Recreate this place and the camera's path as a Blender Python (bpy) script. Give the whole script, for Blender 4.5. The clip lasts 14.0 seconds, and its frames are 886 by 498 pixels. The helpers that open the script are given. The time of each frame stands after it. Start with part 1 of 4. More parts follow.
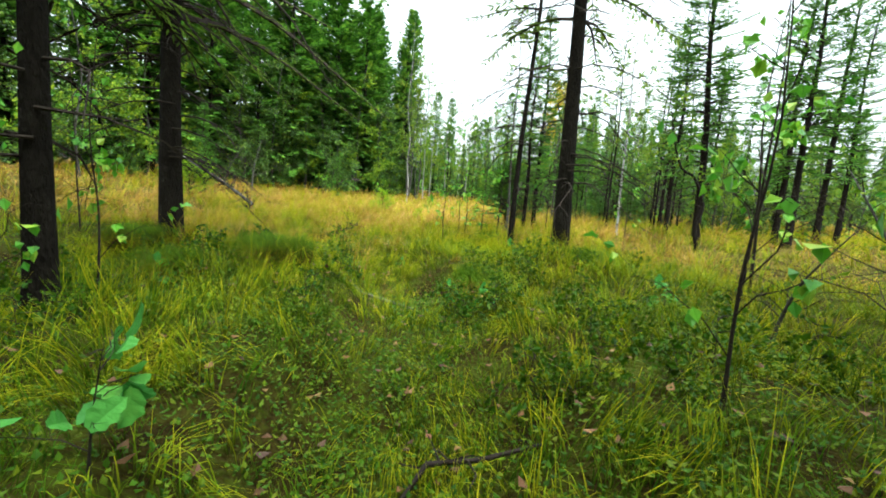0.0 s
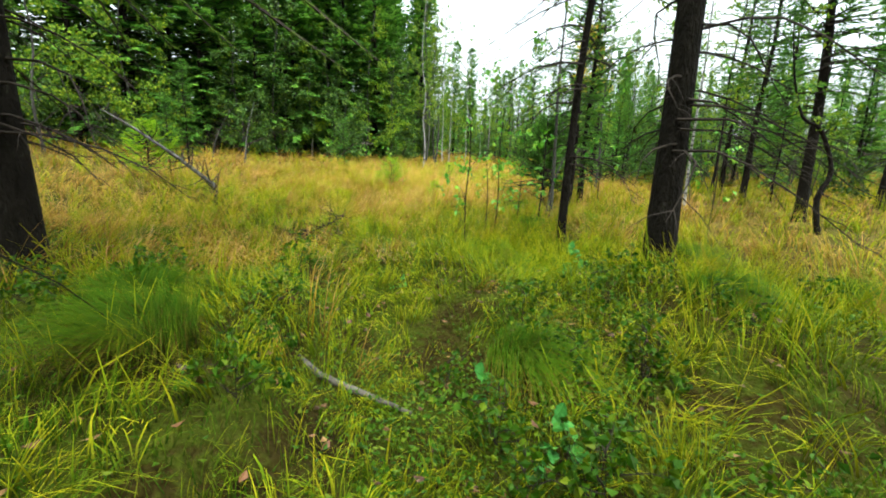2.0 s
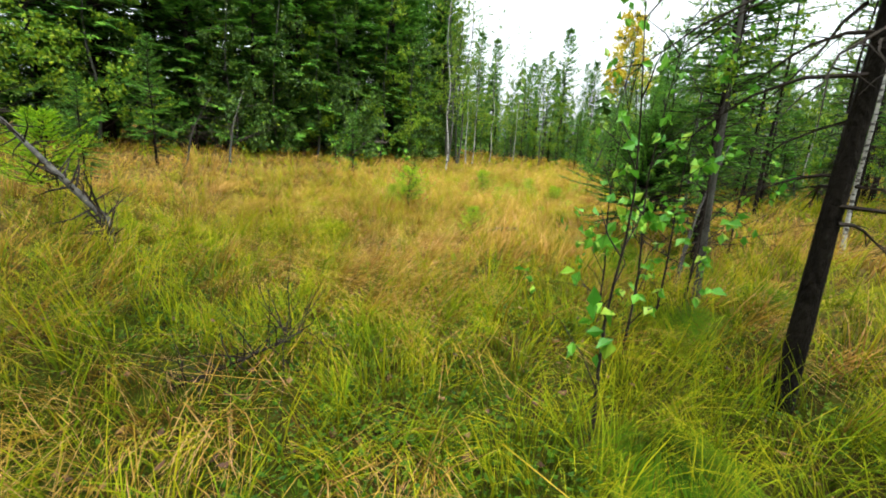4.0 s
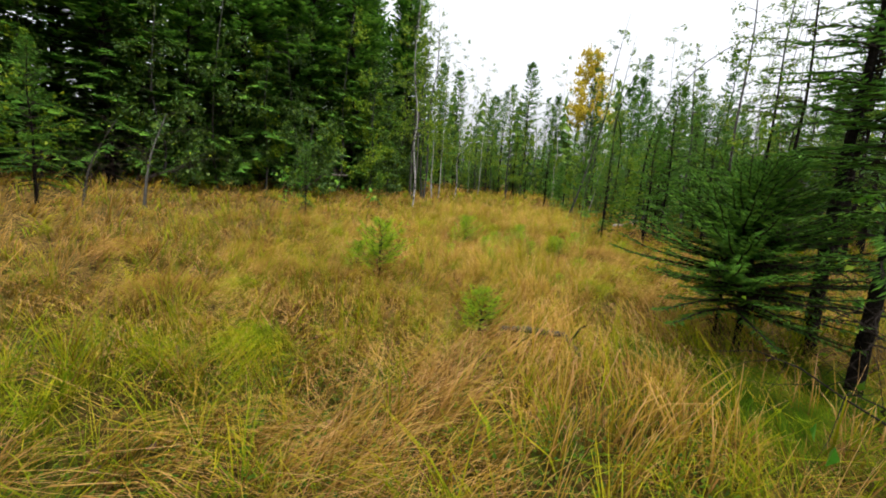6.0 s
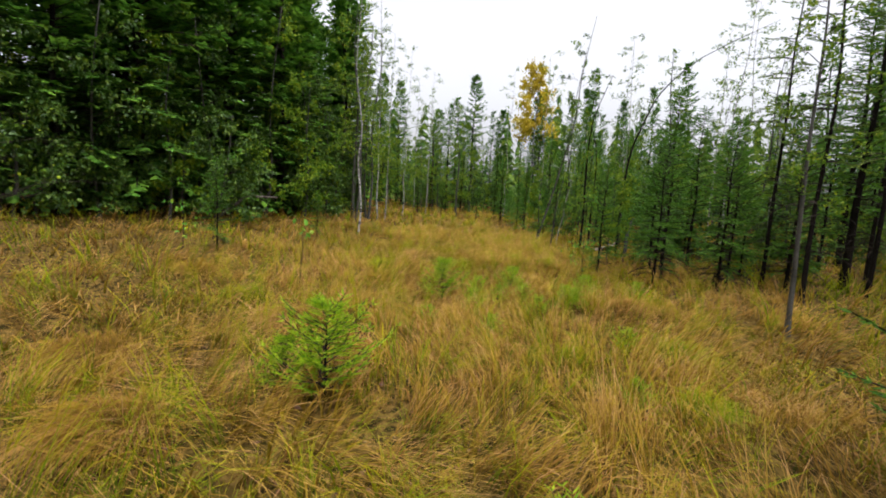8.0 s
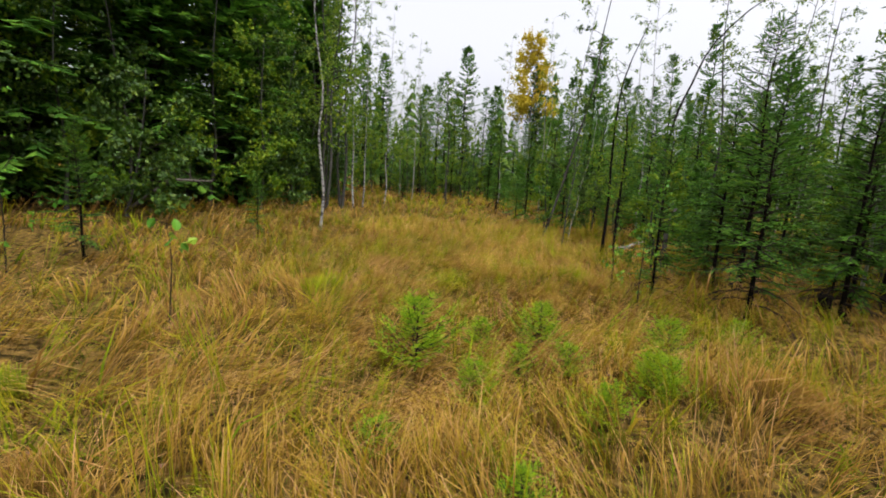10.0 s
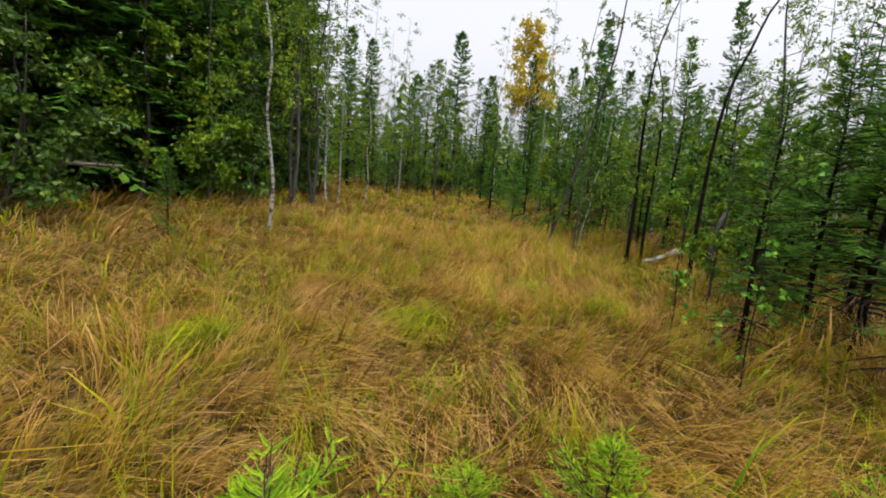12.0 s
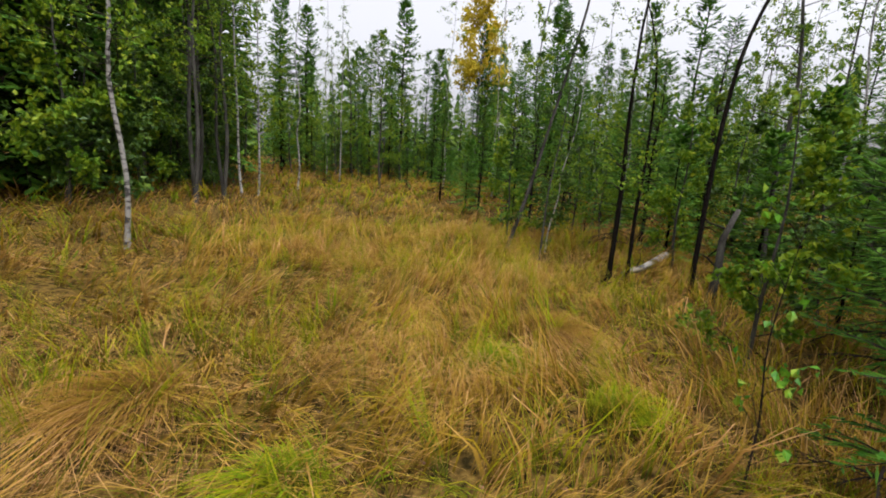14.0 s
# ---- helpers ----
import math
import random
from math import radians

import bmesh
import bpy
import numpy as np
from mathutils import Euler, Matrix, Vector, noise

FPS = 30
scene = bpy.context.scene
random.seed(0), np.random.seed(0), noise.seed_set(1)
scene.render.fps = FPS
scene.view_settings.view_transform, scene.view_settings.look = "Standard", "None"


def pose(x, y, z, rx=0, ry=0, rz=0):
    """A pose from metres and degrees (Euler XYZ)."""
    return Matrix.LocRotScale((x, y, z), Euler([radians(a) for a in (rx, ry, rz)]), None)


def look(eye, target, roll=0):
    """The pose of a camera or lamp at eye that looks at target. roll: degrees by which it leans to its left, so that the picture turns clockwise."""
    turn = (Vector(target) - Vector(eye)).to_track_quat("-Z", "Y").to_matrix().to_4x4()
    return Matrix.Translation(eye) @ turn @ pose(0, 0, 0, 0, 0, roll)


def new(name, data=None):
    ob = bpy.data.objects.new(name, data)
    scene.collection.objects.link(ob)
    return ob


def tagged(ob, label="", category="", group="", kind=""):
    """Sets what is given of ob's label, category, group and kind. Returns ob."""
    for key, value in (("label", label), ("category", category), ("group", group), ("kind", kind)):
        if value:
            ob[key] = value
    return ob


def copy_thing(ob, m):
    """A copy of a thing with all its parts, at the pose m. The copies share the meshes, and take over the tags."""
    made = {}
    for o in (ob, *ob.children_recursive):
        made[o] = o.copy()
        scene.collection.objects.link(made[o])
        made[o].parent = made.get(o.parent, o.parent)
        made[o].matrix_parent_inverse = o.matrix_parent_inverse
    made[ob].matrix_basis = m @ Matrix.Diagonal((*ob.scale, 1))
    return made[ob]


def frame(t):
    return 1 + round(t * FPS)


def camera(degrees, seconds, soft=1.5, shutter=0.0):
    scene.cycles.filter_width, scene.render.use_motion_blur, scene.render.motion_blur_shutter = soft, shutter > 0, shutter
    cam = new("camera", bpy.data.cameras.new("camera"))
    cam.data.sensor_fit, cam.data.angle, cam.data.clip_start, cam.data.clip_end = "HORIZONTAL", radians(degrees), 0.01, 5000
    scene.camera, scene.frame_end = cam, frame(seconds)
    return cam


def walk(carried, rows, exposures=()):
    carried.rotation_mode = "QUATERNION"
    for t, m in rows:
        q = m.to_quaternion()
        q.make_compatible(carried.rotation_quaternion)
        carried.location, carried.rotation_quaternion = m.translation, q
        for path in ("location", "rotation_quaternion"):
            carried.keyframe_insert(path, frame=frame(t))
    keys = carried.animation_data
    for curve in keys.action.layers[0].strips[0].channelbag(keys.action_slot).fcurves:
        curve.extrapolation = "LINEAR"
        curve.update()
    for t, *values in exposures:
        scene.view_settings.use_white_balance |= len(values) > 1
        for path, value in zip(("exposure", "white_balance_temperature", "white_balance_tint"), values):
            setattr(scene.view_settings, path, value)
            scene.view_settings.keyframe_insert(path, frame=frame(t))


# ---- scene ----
cam = camera(91.0, 14.0, soft=1.9)
PATH = [
    (0, (1.474, 0.747, 0.837), (1.255, 2.719, 0.583), 4.3),
    (0.5, (1.41, 1.243, 0.888), (1.089, 3.194, 0.586), 2.5),
    (1, (1.308, 1.776, 0.85), (0.933, 3.716, 0.536), 1.8),
    (1.5, (1.251, 2.3, 0.978), (0.919, 4.241, 0.629), 3.3),
    (2, (1.205, 2.925, 1.015), (0.897, 4.851, 0.575), 2.4),
    (2.5, (1.083, 3.579, 1.001), (0.817, 5.496, 0.494), 2.5),
    (3, (0.902, 4.298, 0.995), (0.62, 6.205, 0.464), 2.6),
    (3.5, (0.605, 5.09, 1.056), (0.249, 6.994, 0.559), 3.1),
    (4, (0.336, 5.819, 1.185), (-0.038, 7.729, 0.725), 3.3),
    (4.2, (0.263, 6.102, 1.217), (-0.101, 8.022, 0.791), 2.7),
    (6.3, (-0.535, 8.062, 1.439), (-0.721, 10.027, 1.117), 4.1),
    (6.5, (-0.601, 8.258, 1.479), (-0.783, 10.223, 1.158), 4.0),
    (7, (-0.771, 8.907, 1.447), (-0.9, 10.879, 1.14), 4.0),
    (7.5, (-0.932, 9.532, 1.489), (-0.966, 11.511, 1.202), 3.8),
    (8, (-1.089, 10.218, 1.55), (-1.02, 12.202, 1.306), 3.3),
    (8.2, (-1.133, 10.515, 1.5), (-1.029, 12.498, 1.266), 3.0),
    (10.3, (-0.864, 13.546, 1.533), (-0.747, 15.517, 1.215), 3.4),
    (10.5, (-0.866, 13.802, 1.501), (-0.755, 15.773, 1.181), 3.6),
    (11, (-0.894, 14.337, 1.533), (-0.805, 16.308, 1.208), 4.0),
    (11.5, (-0.757, 14.935, 1.439), (-0.661, 16.906, 1.115), 4.2),
    (12, (-0.554, 15.381, 1.424), (-0.399, 17.35, 1.104), 4.4),
    (12.5, (-0.347, 16.002, 1.426), (-0.126, 17.959, 1.081), 4.7),
    (13, (-0.085, 16.467, 1.478), (0.185, 18.416, 1.121), 4.9),
    (13.5, (-0.064, 17.003, 1.584), (0.26, 18.941, 1.213), 4.3),
    (14, (-0.029, 17.461, 1.604), (0.326, 19.39, 1.212), 3.5),
]
walk(cam, [(t, look(eye, target, roll)) for t, eye, target, roll in PATH],
     exposures=[(0.0, 1.5, 5950, -3), (2.0, 1.42, 6000, -1), (4.0, 1.2, 6100, 3), (6.5, 0.5, 6250, 13), (14.0, 0.27, 6250, 15)])

# ---- world and light: a bright overcast sky with a wide, weak sun ----
world = bpy.data.worlds.new("overcast")
world.use_nodes = True
scene.world = world
wn, wl = world.node_tree.nodes, world.node_tree.links
bg = wn["Background"]
sky = wn.new("ShaderNodeTexSky")
sky.sky_type, sky.sun_disc = "NISHITA", False
sky.sun_elevation, sky.sun_rotation = radians(72), radians(158)
sky.air_density, sky.dust_density, sky.ozone_density = 1.5, 6.0, 1.0
grey = wn.new("ShaderNodeHueSaturation")
grey.inputs["Saturation"].default_value, grey.inputs["Value"].default_value = 0.10, 1.55
wl.new(sky.outputs[0], grey.inputs["Color"])
wl.new(grey.outputs[0], bg.inputs["Color"])
bg.inputs["Strength"].default_value = 0.15
sun = new("sun", bpy.data.lights.new("sun", "SUN"))
sun.data.energy, sun.data.angle, sun.data.color = 1.4, radians(40), (1.0, 0.97, 0.92)
sun.matrix_world = look((3, -7.5, 25), (0, 0, 0))


# ---- materials ----
def mat(name, stops, scale=6.0, rough=0.7, bump=0.3, bump_scale=40.0, per="", per_amount=0.5, stretch=(1, 1, 1),
        translucent=0.0, bump_dist=0.01, spec=0.3):
    """Colour from a two-scale noise through colour stops; per: 'object' or 'island' variation pushes along the stops."""
    m = bpy.data.materials.new(name)
    m.use_nodes = True
    n, l = m.node_tree.nodes, m.node_tree.links
    b = n["Principled BSDF"]
    co = n.new("ShaderNodeTexCoord")
    mp = n.new("ShaderNodeMapping")
    mp.inputs["Scale"].default_value = stretch
    l.new(co.outputs["Object"], mp.inputs[0])
    big = n.new("ShaderNodeTexNoise")
    big.inputs["Scale"].default_value, big.inputs["Detail"].default_value = scale, 4
    fine = n.new("ShaderNodeTexNoise")
    fine.inputs["Scale"].default_value, fine.inputs["Detail"].default_value = bump_scale, 5
    for t in (big, fine):
        l.new(mp.outputs[0], t.inputs["Vector"])
    mix = n.new("ShaderNodeMix")
    mix.inputs[0].default_value = 0.4
    l.new(big.outputs[0], mix.inputs[2])
    l.new(fine.outputs[0], mix.inputs[3])
    fac = mix.outputs[0]
    if per:
        src = n.new("ShaderNodeObjectInfo").outputs["Random"] if per == "object" else n.new("ShaderNodeNewGeometry").outputs["Random Per Island"]
        m2 = n.new("ShaderNodeMix")
        m2.inputs[0].default_value = per_amount
        l.new(fac, m2.inputs[2])
        l.new(src, m2.inputs[3])
        fac = m2.outputs[0]
    ramp = n.new("ShaderNodeValToRGB")
    while len(ramp.color_ramp.elements) < len(stops):
        ramp.color_ramp.elements.new(0.5)
    for e, (p, c) in zip(ramp.color_ramp.elements, stops):
        e.position, e.color = p, (*c, 1)
    l.new(fac, ramp.inputs[0])
    l.new(ramp.outputs[0], b.inputs["Base Color"])
    b.inputs["Roughness"].default_value = rough
    b.inputs["Specular IOR Level"].default_value = spec
    if bump:
        bp = n.new("ShaderNodeBump")
        bp.inputs["Strength"].default_value, bp.inputs["Distance"].default_value = bump, bump_dist
        l.new(fine.outputs[0], bp.inputs["Height"])
        l.new(bp.outputs[0], b.inputs["Normal"])
    if translucent:
        tr = n.new("ShaderNodeBsdfTranslucent")
        l.new(ramp.outputs[0], tr.inputs["Color"])
        ms = n.new("ShaderNodeMixShader")
        ms.inputs[0].default_value = translucent
        l.new(b.outputs[0], ms.inputs[1])
        l.new(tr.outputs[0], ms.inputs[2])
        l.new(ms.outputs[0], n["Material Output"].inputs[0])
    return m


def blade_mat(name, low, mid, tip, alt_mid, alt_tip, patch=0.5):
    """Grass: colour runs from a near-black foot, with the shade between blades put into it, to the tip, and differs
    from blade to blade and from patch to patch.
    """
    m = bpy.data.materials.new(name)
    m.use_nodes = True
    n, l = m.node_tree.nodes, m.node_tree.links
    b = n["Principled BSDF"]
    uv = n.new("ShaderNodeUVMap")
    sep = n.new("ShaderNodeSeparateXYZ")
    l.new(uv.outputs[0], sep.inputs[0])
    ramps = []
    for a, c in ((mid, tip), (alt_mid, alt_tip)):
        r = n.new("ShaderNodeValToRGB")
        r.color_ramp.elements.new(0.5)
        # low darkens the lower half: shade of the gaps is put into the colour
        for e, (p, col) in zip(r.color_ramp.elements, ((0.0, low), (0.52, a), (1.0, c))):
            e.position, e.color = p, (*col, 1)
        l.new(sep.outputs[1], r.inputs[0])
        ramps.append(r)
    geo = n.new("ShaderNodeNewGeometry")
    tex = n.new("ShaderNodeTexNoise")
    tex.inputs["Scale"].default_value, tex.inputs["Detail"].default_value = patch, 3
    l.new(geo.outputs["Position"], tex.inputs["Vector"])
    mx = n.new("ShaderNodeMix")
    mx.inputs[0].default_value = 0.5
    l.new(tex.outputs[0], mx.inputs[2])
    l.new(geo.outputs["Random Per Island"], mx.inputs[3])
    st = n.new("ShaderNodeMapRange")
    st.inputs[1].default_value, st.inputs[2].default_value = 0.32, 0.68
    l.new(mx.outputs[0], st.inputs[0])
    cm = n.new("ShaderNodeMix")
    cm.data_type = "RGBA"
    l.new(st.outputs[0], cm.inputs[0])
    l.new(ramps[0].outputs[0], cm.inputs[6])
    l.new(ramps[1].outputs[0], cm.inputs[7])
    l.new(cm.outputs[2], b.inputs["Base Color"])
    b.inputs["Roughness"].default_value, b.inputs["Specular IOR Level"].default_value = 0.7, 0.04
    tr = n.new("ShaderNodeBsdfTranslucent")
    l.new(cm.outputs[2], tr.inputs["Color"])
    ms = n.new("ShaderNodeMixShader")
    ms.inputs[0].default_value = 0.3
    l.new(b.outputs[0], ms.inputs[1])
    l.new(tr.outputs[0], ms.inputs[2])
    l.new(ms.outputs[0], n["Material Output"].inputs[0])
    return m


def birch_mat(name):
    """White bark with dark dashes across it and a dark, cracked foot."""
    m = mat(name, [(0.3, (0.30, 0.28, 0.25)), (0.6, (0.30, 0.285, 0.26))], 3, 0.65, 0.4, 30, bump_dist=0.004)
    n, l = m.node_tree.nodes, m.node_tree.links
    b = n["Principled BSDF"]
    co = n.new("ShaderNodeTexCoord")
    mp = n.new("ShaderNodeMapping")
    mp.inputs["Scale"].default_value = (5, 5, 11)
    l.new(co.outputs["Object"], mp.inputs[0])
    t = n.new("ShaderNodeTexNoise")
    t.inputs["Scale"].default_value, t.inputs["Detail"].default_value = 1.6, 3
    l.new(mp.outputs[0], t.inputs["Vector"])
    r = n.new("ShaderNodeValToRGB")
    r.color_ramp.elements[0].position, r.color_ramp.elements[1].position = 0.40, 0.50
    l.new(t.outputs[0], r.inputs[0])
    mx = n.new("ShaderNodeMix")
    mx.data_type = "RGBA"
    mx.inputs[6].default_value = (0.05, 0.045, 0.04, 1)
    src = b.inputs["Base Color"].links[0].from_socket
    l.new(r.outputs[0], mx.inputs[0])
    l.new(src, mx.inputs[7])
    l.new(mx.outputs[2], b.inputs["Base Color"])
    return m


M_BARK = mat("spruce bark", [(0.3, (0.005, 0.004, 0.003)), (0.6, (0.015, 0.012, 0.009)), (0.82, (0.055, 0.055, 0.04))], 9, 0.95, 1.0, 45, stretch=(1, 1, 0.45), bump_dist=0.03, spec=0.06)
M_GREY = mat("grey bark", [(0.3, (0.016, 0.014, 0.011)), (0.7, (0.10, 0.095, 0.08))], 8, 0.9, 0.6, 50, stretch=(1, 1, 0.4), spec=0.1)
M_BIRCH = birch_mat("birch bark")
M_TWIG = mat("twig bark", [(0.3, (0.012, 0.009, 0.007)), (0.7, (0.045, 0.034, 0.026))], 12, 0.85, 0.3, 60, spec=0.08)
M_DEAD = mat("weathered dead wood", [(0.3, (0.04, 0.032, 0.026)), (0.7, (0.16, 0.14, 0.115))], 10, 0.9, 0.6, 60, stretch=(1, 1, 0.4), spec=0.1)
M_NEEDLE = mat("dark needles", [(0.2, (0.022, 0.060, 0.008)), (0.5, (0.070, 0.18, 0.018)), (0.85, (0.18, 0.34, 0.03))], 1.5, 0.6, 0, 20, "island", 0.5, translucent=0.3, spec=0.1)
M_NEEDLE_OLD = mat("thin lichened needles", [(0.2, (0.045, 0.075, 0.012)), (0.6, (0.13, 0.21, 0.024)), (0.9, (0.25, 0.32, 0.045))], 2, 0.7, 0, 20, "island", 0.5, translucent=0.35, spec=0.1)
M_NEEDLE_YOUNG = mat("fresh needles", [(0.2, (0.10, 0.23, 0.006)), (0.55, (0.26, 0.44, 0.010)), (0.9, (0.46, 0.58, 0.02))], 4, 0.5, 0, 30, "island", 0.6, translucent=0.4, spec=0.1)
M_LEAF = mat("birch leaves", [(0.15, (0.04, 0.095, 0.006)), (0.5, (0.11, 0.21, 0.010)), (0.8, (0.25, 0.33, 0.015)), (0.97, (0.46, 0.38, 0.02))], 1.2, 0.5, 0, 20, "island", 0.65, translucent=0.4, spec=0.15)
M_LEAF_DARK = mat("dark willow leaves", [(0.15, (0.014, 0.036, 0.005)), (0.6, (0.05, 0.11, 0.010)), (0.95, (0.17, 0.24, 0.02))], 1.2, 0.45, 0, 20, "island", 0.6, translucent=0.25, spec=0.2)
M_LEAF_YELLOW = mat("yellow birch leaves", [(0.2, (0.38, 0.28, 0.015)), (0.6, (0.56, 0.44, 0.025)), (0.9, (0.62, 0.52, 0.06))], 1.5, 0.5, 0, 20, "island", 0.6, translucent=0.4, spec=0.1)
M_LEAF_FRESH = mat("bright sapling leaves", [(0.2, (0.06, 0.22, 0.015)), (0.6, (0.15, 0.38, 0.02)), (0.9, (0.38, 0.46, 0.04))], 5, 0.4, 0.2, 60, "island", 0.6, translucent=0.35)
M_LEAF_BROAD = mat("broad alder leaves", [(0.2, (0.05, 0.19, 0.035)), (0.6, (0.10, 0.32, 0.05)), (0.9, (0.18, 0.40, 0.05))], 9, 0.5, 0.5, 70, "island", 0.5, translucent=0.35, spec=0.15)
M_LEAF_BROWN = mat("withered leaves", [(0.2, (0.045, 0.018, 0.008)), (0.7, (0.14, 0.06, 0.02)), (0.95, (0.32, 0.22, 0.06))], 9, 0.6, 0.4, 60, "island", 0.6)
M_BERRY = mat("bilberry leaves", [(0.15, (0.018, 0.055, 0.002)), (0.55, (0.055, 0.125, 0.003)), (0.85, (0.15, 0.18, 0.006)), (0.97, (0.34, 0.26, 0.02))], 4, 0.5, 0.2, 60, "island", 0.65, translucent=0.3, spec=0.12)
M_GROUND = mat("peaty ground with moss and litter", [(0.30, (0.010, 0.007, 0.002)), (0.45, (0.030, 0.022, 0.004)), (0.58, (0.040, 0.052, 0.004)), (0.75, (0.09, 0.08, 0.010))], 3.2, 0.95, 1.0, 26, bump_dist=0.06, spec=0.05)


def thatched(m):
    """Pale straw thatch takes over from bare peat where the meadow begins."""
    n, l = m.node_tree.nodes, m.node_tree.links
    b = n["Principled BSDF"]
    src = b.inputs["Base Color"].links[0].from_socket
    co = n.new("ShaderNodeTexCoord")
    sep = n.new("ShaderNodeSeparateXYZ")
    l.new(co.outputs["Object"], sep.inputs[0])
    patch = n.new("ShaderNodeTexNoise")
    patch.inputs["Scale"].default_value, patch.inputs["Detail"].default_value = 0.9, 3
    l.new(co.outputs["Object"], patch.inputs["Vector"])
    shift = n.new("ShaderNodeMath")
    shift.operation = "MULTIPLY_ADD"
    shift.inputs[1].default_value = 6.0
    l.new(patch.outputs[0], shift.inputs[0])
    l.new(sep.outputs[1], shift.inputs[2])
    ramp = n.new("ShaderNodeMapRange")
    ramp.inputs[1].default_value, ramp.inputs[2].default_value = 10.0, 17.0
    l.new(shift.outputs[0], ramp.inputs[0])
    straw = n.new("ShaderNodeTexNoise")
    straw.inputs["Scale"].default_value, straw.inputs["Detail"].default_value = 14, 6
    l.new(co.outputs["Object"], straw.inputs["Vector"])
    tone = n.new("ShaderNodeValToRGB")
    tone.color_ramp.elements[0].position, tone.color_ramp.elements[0].color = 0.38, (0.025, 0.018, 0.005, 1)
    tone.color_ramp.elements[1].position, tone.color_ramp.elements[1].color = 0.62, (0.17, 0.105, 0.025, 1)
    l.new(straw.outputs[0], tone.inputs[0])
    mx = n.new("ShaderNodeMix")
    mx.data_type = "RGBA"
    l.new(ramp.outputs[0], mx.inputs[0])
    l.new(src, mx.inputs[6])
    l.new(tone.outputs[0], mx.inputs[7])
    l.new(mx.outputs[2], b.inputs["Base Color"])


thatched(M_GROUND)
# first colour of each: near-black blade foot, painted as shade deep in the sward
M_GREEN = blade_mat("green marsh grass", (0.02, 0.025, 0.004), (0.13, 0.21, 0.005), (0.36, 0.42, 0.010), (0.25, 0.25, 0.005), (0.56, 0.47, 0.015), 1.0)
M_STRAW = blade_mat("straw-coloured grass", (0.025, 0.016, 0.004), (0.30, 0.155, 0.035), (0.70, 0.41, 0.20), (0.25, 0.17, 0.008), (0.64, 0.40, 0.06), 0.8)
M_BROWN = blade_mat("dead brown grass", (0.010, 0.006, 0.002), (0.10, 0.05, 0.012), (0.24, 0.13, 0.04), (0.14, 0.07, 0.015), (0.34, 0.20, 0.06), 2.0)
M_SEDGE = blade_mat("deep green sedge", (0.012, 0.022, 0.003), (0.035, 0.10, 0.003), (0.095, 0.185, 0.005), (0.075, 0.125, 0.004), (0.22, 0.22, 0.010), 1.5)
M_FAR = mat("distant woods", [(0.2, (0.03, 0.07, 0.02)), (0.55, (0.08, 0.15, 0.03)), (0.85, (0.18, 0.25, 0.03)), (0.97, (0.38, 0.32, 0.04))], 0.12, 0.8, 0, 2, "island", 0.5, translucent=0.2, spec=0.05)


# ---- mesh helpers ----
def wave(x, y):
    """Uneven hummocks from crossed waves."""
    return (np.sin(1.7 * x + 0.9 * y + 1.3) * np.sin(1.1 * y - 0.6 * x) + 0.6 * np.sin(3.1 * x - 1.9 * y + 0.4) * np.sin(2.7 * y + 1.3 * x)
            + 0.35 * np.sin(6.3 * x + 2.2 * y) * np.sin(5.1 * y - 2.4 * x + 2))


def rise(y, a, b):
    s = np.clip((y - a) / (b - a), 0, 1)
    return s * s * (3 - 2 * s)


def line_x(y):
    """Where the walk runs, by its distance ahead."""
    return np.interp(y, [0, 2.3, 3.6, 5.1, 6.1, 8.1, 10.2, 13.5, 15.4, 17.5, 24, 40], [1.5, 1.25, 1.08, 0.6, 0.26, -0.53, -1.09, -0.86, -0.55, 0, 1.0, 1.0])


def ground_z(x, y):
    """Height of the ground: a sunken track between mossy banks at the start, a flat bog meadow, a slow rise to the west side and the far end."""
    x, y = np.asarray(x, float), np.asarray(y, float)
    near = np.exp(-((x / 40) ** 2 + ((y - 15) / 45) ** 2))
    west = 0.05 * np.clip(-x - 2, 0, 25)
    bank = (0.30 * rise(np.abs(x - line_x(y)), 0.28, 0.85) - 0.07) * (1 - rise(y, 5.2, 7.6)) * near
    return (-0.22 + 0.24 * rise(y, 4.5, 10) + bank + 0.012 * np.clip(y - 22, 0, 40) + west
            + 0.10 * np.exp(-((x - 2.4) ** 2 + (y - 6.6) ** 2)) + 0.08 * wave(x, y) * near)


def gz(x, y):
    return float(ground_z(x, y))


